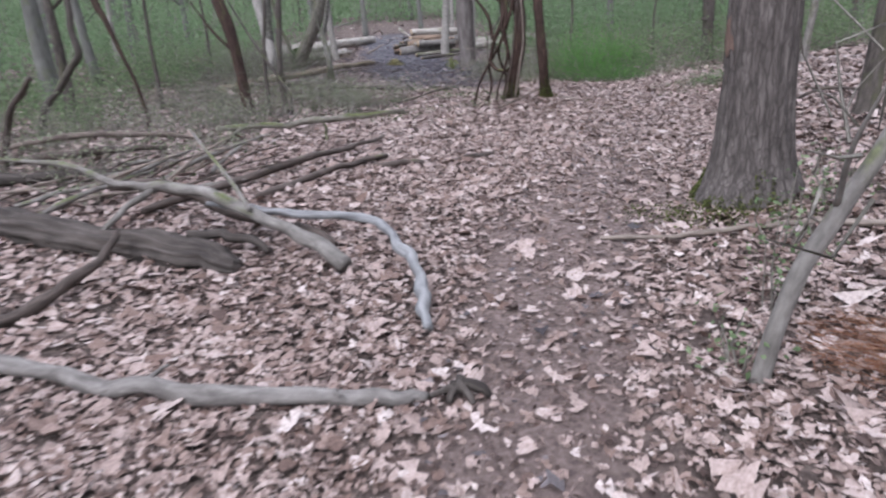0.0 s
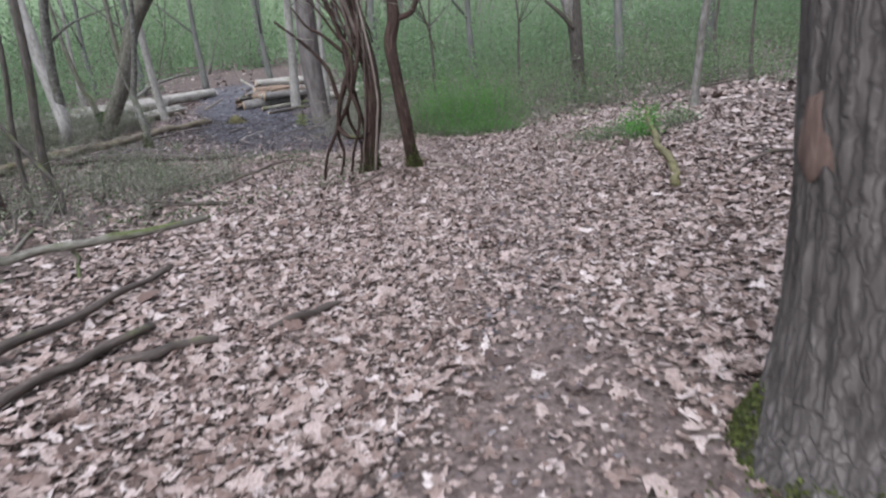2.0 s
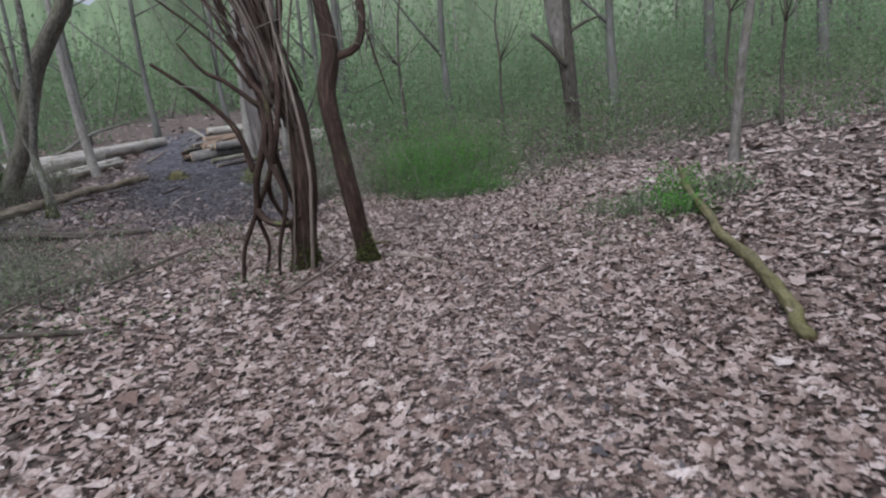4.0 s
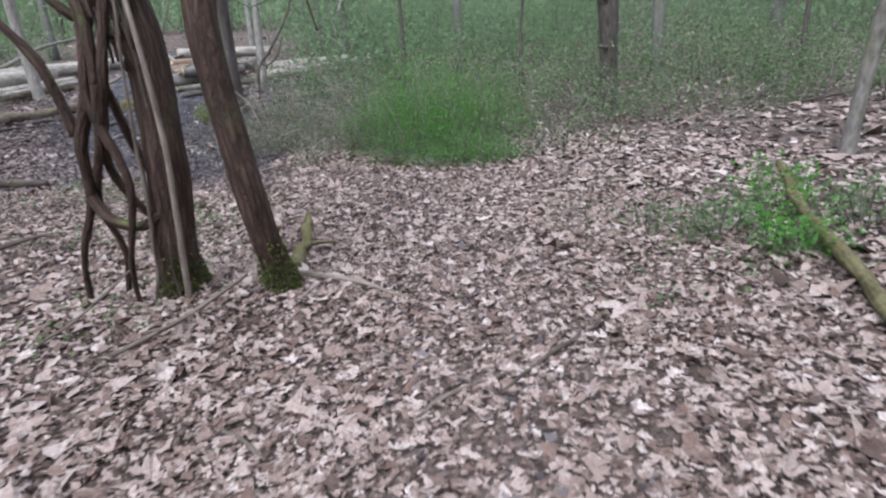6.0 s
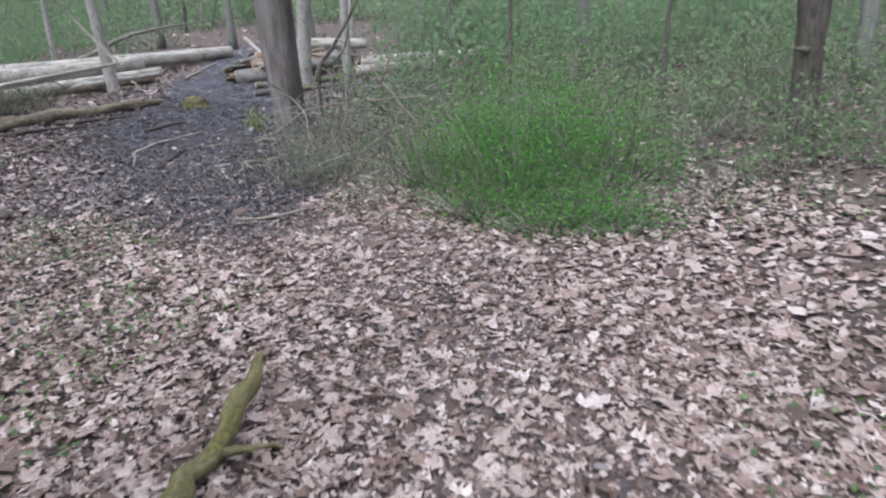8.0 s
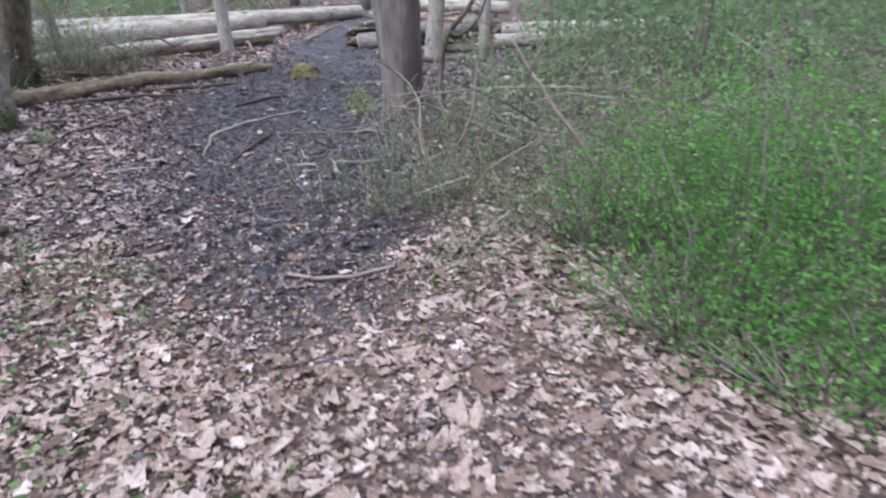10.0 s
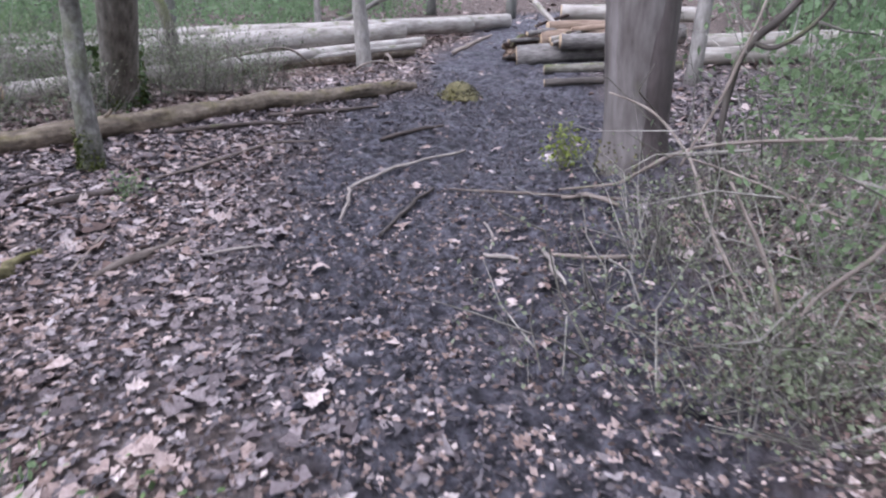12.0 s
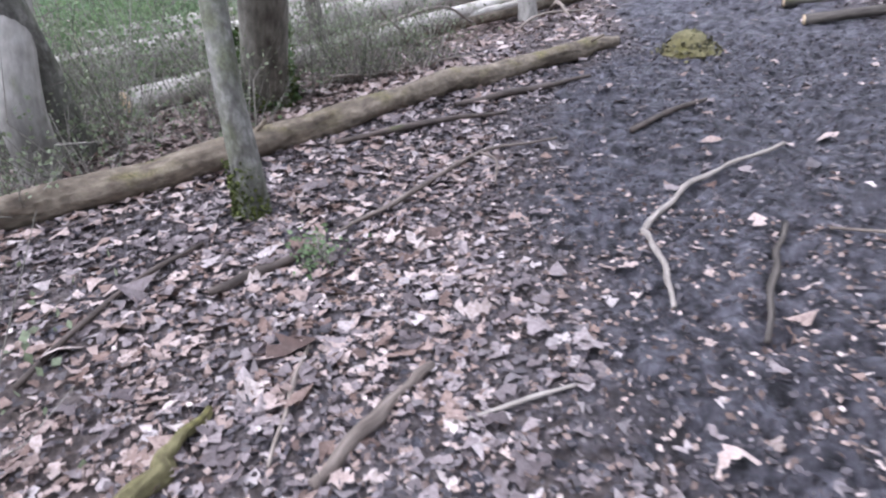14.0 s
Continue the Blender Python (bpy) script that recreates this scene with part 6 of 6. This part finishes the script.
def litter(name, label, mat, n, box, dens, size, outline, seed, tilt=0.13, parent=None):
    rng = np.random.default_rng(seed)
    p = scatter(n, *box, rng)
    p = p[rng.uniform(0, 1, len(p)) < dens(p[:, 0], p[:, 1])]
    sz = size * rng.lognormal(0, 0.36, len(p))
    V, F = litter_arrays(p[:, 0], p[:, 1], sz, rng, outline, rng.uniform(0.003, 0.022, len(p)), tilt)
    me = fast_mesh(name, V, F)
    if parent:
        ob = part("leaves", me, mat, parent)
        ob["kind"] = "stuff"
        return ob
    return tagged(part(name, me, mat), label, "leaf litter", kind="stuff")


def dry_density(x, y):
    return np.clip(1 - 0.8 * dirt_mask(x, y) - 0.38 * track_mask(x, y) - 0.94 * mud_mask(x, y) - 0.62 * damp_mask(x, y) - 0.45 * ivy_mask(x, y), 0.025, 1)


def wet_density(x, y):
    return np.clip(0.4 * track_mask(x, y) + 0.4 * mud_mask(x, y) + 0.45 * damp_mask(x, y) - 0.72 * mud_mask(x, y) * np.clip((y - 7.5) / 1.4, 0, 1) + 0.4 * ivy_mask(x, y) + 0.12 * dirt_mask(x, y), 0, 0.85)


def near_mask(x, y):
    d, _ = line_dist(x, y, [(a, b, 0.0) for _, a, b, *_ in PATH] + [(-5.5, 9, 0)])
    return d


fine = np.array([(0.0, 0.05), (0.2, 0.32), (0.33, 0.14), (0.52, 0.42), (0.66, 0.18), (0.82, 0.27), (1.0, 0.02)])
coarse = np.array([(0.0, 0.08), (0.5, 0.36), (1.0, 0.05)])
small = np.array([(0.0, 0.07), (0.35, 0.36), (0.62, 0.24), (1.0, 0.05)])
middle = np.array([(0.0, 0.06), (0.28, 0.36), (0.48, 0.16), (0.74, 0.36), (1.0, 0.04)])
plain = np.array([(0.0, 0.06), (0.45, 0.4), (1.0, 0.05)])
drylitter = litter("leaf_litter", "thick carpet of dry tan oak leaves", DEAD, 240000, (-8.5, 4.2, -9.3, 11), lambda x, y: dry_density(x, y) * (near_mask(x, y) < 1.7), 0.054, fine, 401, 0.2)
litter("leaf_litter", "", DEAD, 240000, (-10, 6, -11, 14), lambda x, y: dry_density(x, y) * (near_mask(x, y) >= 1.6) * (near_mask(x, y) < 4), 0.062, small, 402, 0.2, drylitter)
litter("leaf_litter", "", DEAD, 105000, (-14, 12, -14, 19), lambda x, y: dry_density(x, y) * (near_mask(x, y) >= 4), 0.085, plain, 405, 0.2, drylitter)
litter("leaf_litter", "", DEAD, 40000, (-32, 32, -28, 36), lambda x, y: ((x < -14) | (x > 12) | (y > 19) | (y < -14)) * np.clip(1.5 - np.hypot(x, y - 4) / 27, 0, 1), 0.14, plain, 403, 0.15, drylitter)
litter("wet_leaves", "sparse dark wet leaves trodden into the mud", WET, 100000, (-9.8, 1.5, -6, 17), wet_density, 0.036, small, 404, 0.18)
litter("sodden_leaves", "grey-pink sodden oak leaves lying on the mud", LILAC, 84000, (-9.5, -2.2, 6.4, 15.5), lambda x, y: np.clip(0.75 * damp_mask(x, y) - 0.74 * mud_mask(x, y) * np.clip((y - 7.2) / 1.2, 0, 1), 0, 1) * (0.55 + 0.45 * wobble(1.9 * x, 1.9 * y)), 0.05, middle, 407, 0.2)

# crumbled leaf fragments between and on the whole leaves
rng = np.random.default_rng(408)
p = scatter(330000, -6.5, 2.8, -8.6, 10, rng)
p = p[(near_mask(p[:, 0], p[:, 1]) < 2.2) & (rng.uniform(0, 1, len(p)) < 0.85 - 0.6 * damp_mask(p[:, 0], p[:, 1]) - 0.5 * dirt_mask(p[:, 0], p[:, 1]))]
p3 = np.column_stack([p, height(p[:, 0], p[:, 1]) + rng.uniform(0.002, 0.024, len(p))])
tagged(part("crumbs", leaf_mesh("crumbs", p3, 0.019, 409, 0.7, 1.5), CRUMB, drylitter), kind="stuff")
p = scatter(130000, -8.6, -2.2, 6.6, 13.5, rng)
p = p[rng.uniform(0, 1, len(p)) < 0.5 * np.maximum(damp_mask(p[:, 0], p[:, 1]), mud_mask(p[:, 0], p[:, 1])) - 0.2 * mud_mask(p[:, 0], p[:, 1]) * np.clip((p[:, 1] - 8) / 1.0, 0, 1)]
p3 = np.column_stack([p, height(p[:, 0], p[:, 1]) + rng.uniform(0.0, 0.016, len(p))])
tagged(part("leaf_muck", leaf_mesh("leaf_muck", p3, 0.017, 411, 0.6, 1.6), MUCK), "rotted dark leaf fragments mixed into the mud", "mud", kind="stuff")

# clods of churned mud
rng = np.random.default_rng(420)
p = scatter(22000, -9.5, -2, 6.8, 16, rng)
p = p[rng.uniform(0, 1, len(p)) < np.clip(mud_mask(p[:, 0], p[:, 1]) + 0.35 * damp_mask(p[:, 0], p[:, 1]), 0, 1) * 0.5]
n = len(p)
c = np.column_stack([p, height(p[:, 0], p[:, 1]) - 0.004])
s = 0.017 * rng.lognormal(0, 0.45, n)
unit = np.array([(1, 0, 0), (0.3, 0.9, 0), (-0.8, 0.5, 0), (-0.7, -0.6, 0), (0.4, -0.95, 0), (0.1, 0.0, 0.5), (-0.2, 0.3, 0.36)])
yaw = rng.uniform(0, 6.283, n)
U = unit[None] * (1 + 0.35 * rng.normal(size=(n, 7, 1))) * s[:, None, None]
V = np.stack([U[..., 0] * np.cos(yaw)[:, None] - U[..., 1] * np.sin(yaw)[:, None], U[..., 0] * np.sin(yaw)[:, None] + U[..., 1] * np.cos(yaw)[:, None], U[..., 2]], -1) + c[:, None]
f = np.array([(0, 1, 5), (1, 6, 5), (1, 2, 6), (2, 3, 6), (3, 5, 6), (3, 4, 5), (4, 0, 5)])
me = fast_mesh("mud_clods", V.reshape(-1, 3), (np.arange(n)[:, None, None] * 7 + f[None]).reshape(-1, 3))
a = me.attributes.new("mud", "FLOAT", "POINT")
a.data.foreach_set("value", np.ones(7 * n, np.float32))
tagged(part("mud_clods", me, SOIL), "small dark clods of churned wet mud", "mud", kind="stuff")

# single larger leaves lying on top, beside the line walked
rng = np.random.default_rng(410)
kinds = []
for i in range(6):
    V, F = litter_arrays(np.zeros(1), np.zeros(1), np.array([0.1]), rng, LOBES, np.array([0.012 - H(0, 0)]), 0.15, True)
    me = fast_mesh("leaf", V, F)
    me.materials.append(DEAD_ONE)
    kinds.append(me)
p = scatter(1400, -7.2, 2.2, -6.2, 9.6, rng)
p = p[(near_mask(p[:, 0], p[:, 1]) < 1.5) & (rng.uniform(0, 1, len(p)) < 1.1 - 0.6 * mud_mask(p[:, 0], p[:, 1]))][:280]
for i, (x, y) in enumerate(p):
    ob = new("leaf", kinds[i % 6])
    ob.parent = drylitter
    ob.matrix_world = pose(x, y, H(x, y) + 0.012, rng.normal(0, 12), rng.normal(0, 12), rng.uniform(0, 360))
    s = rng.uniform(0.8, 1.3)
    ob.scale = (s, s, s)
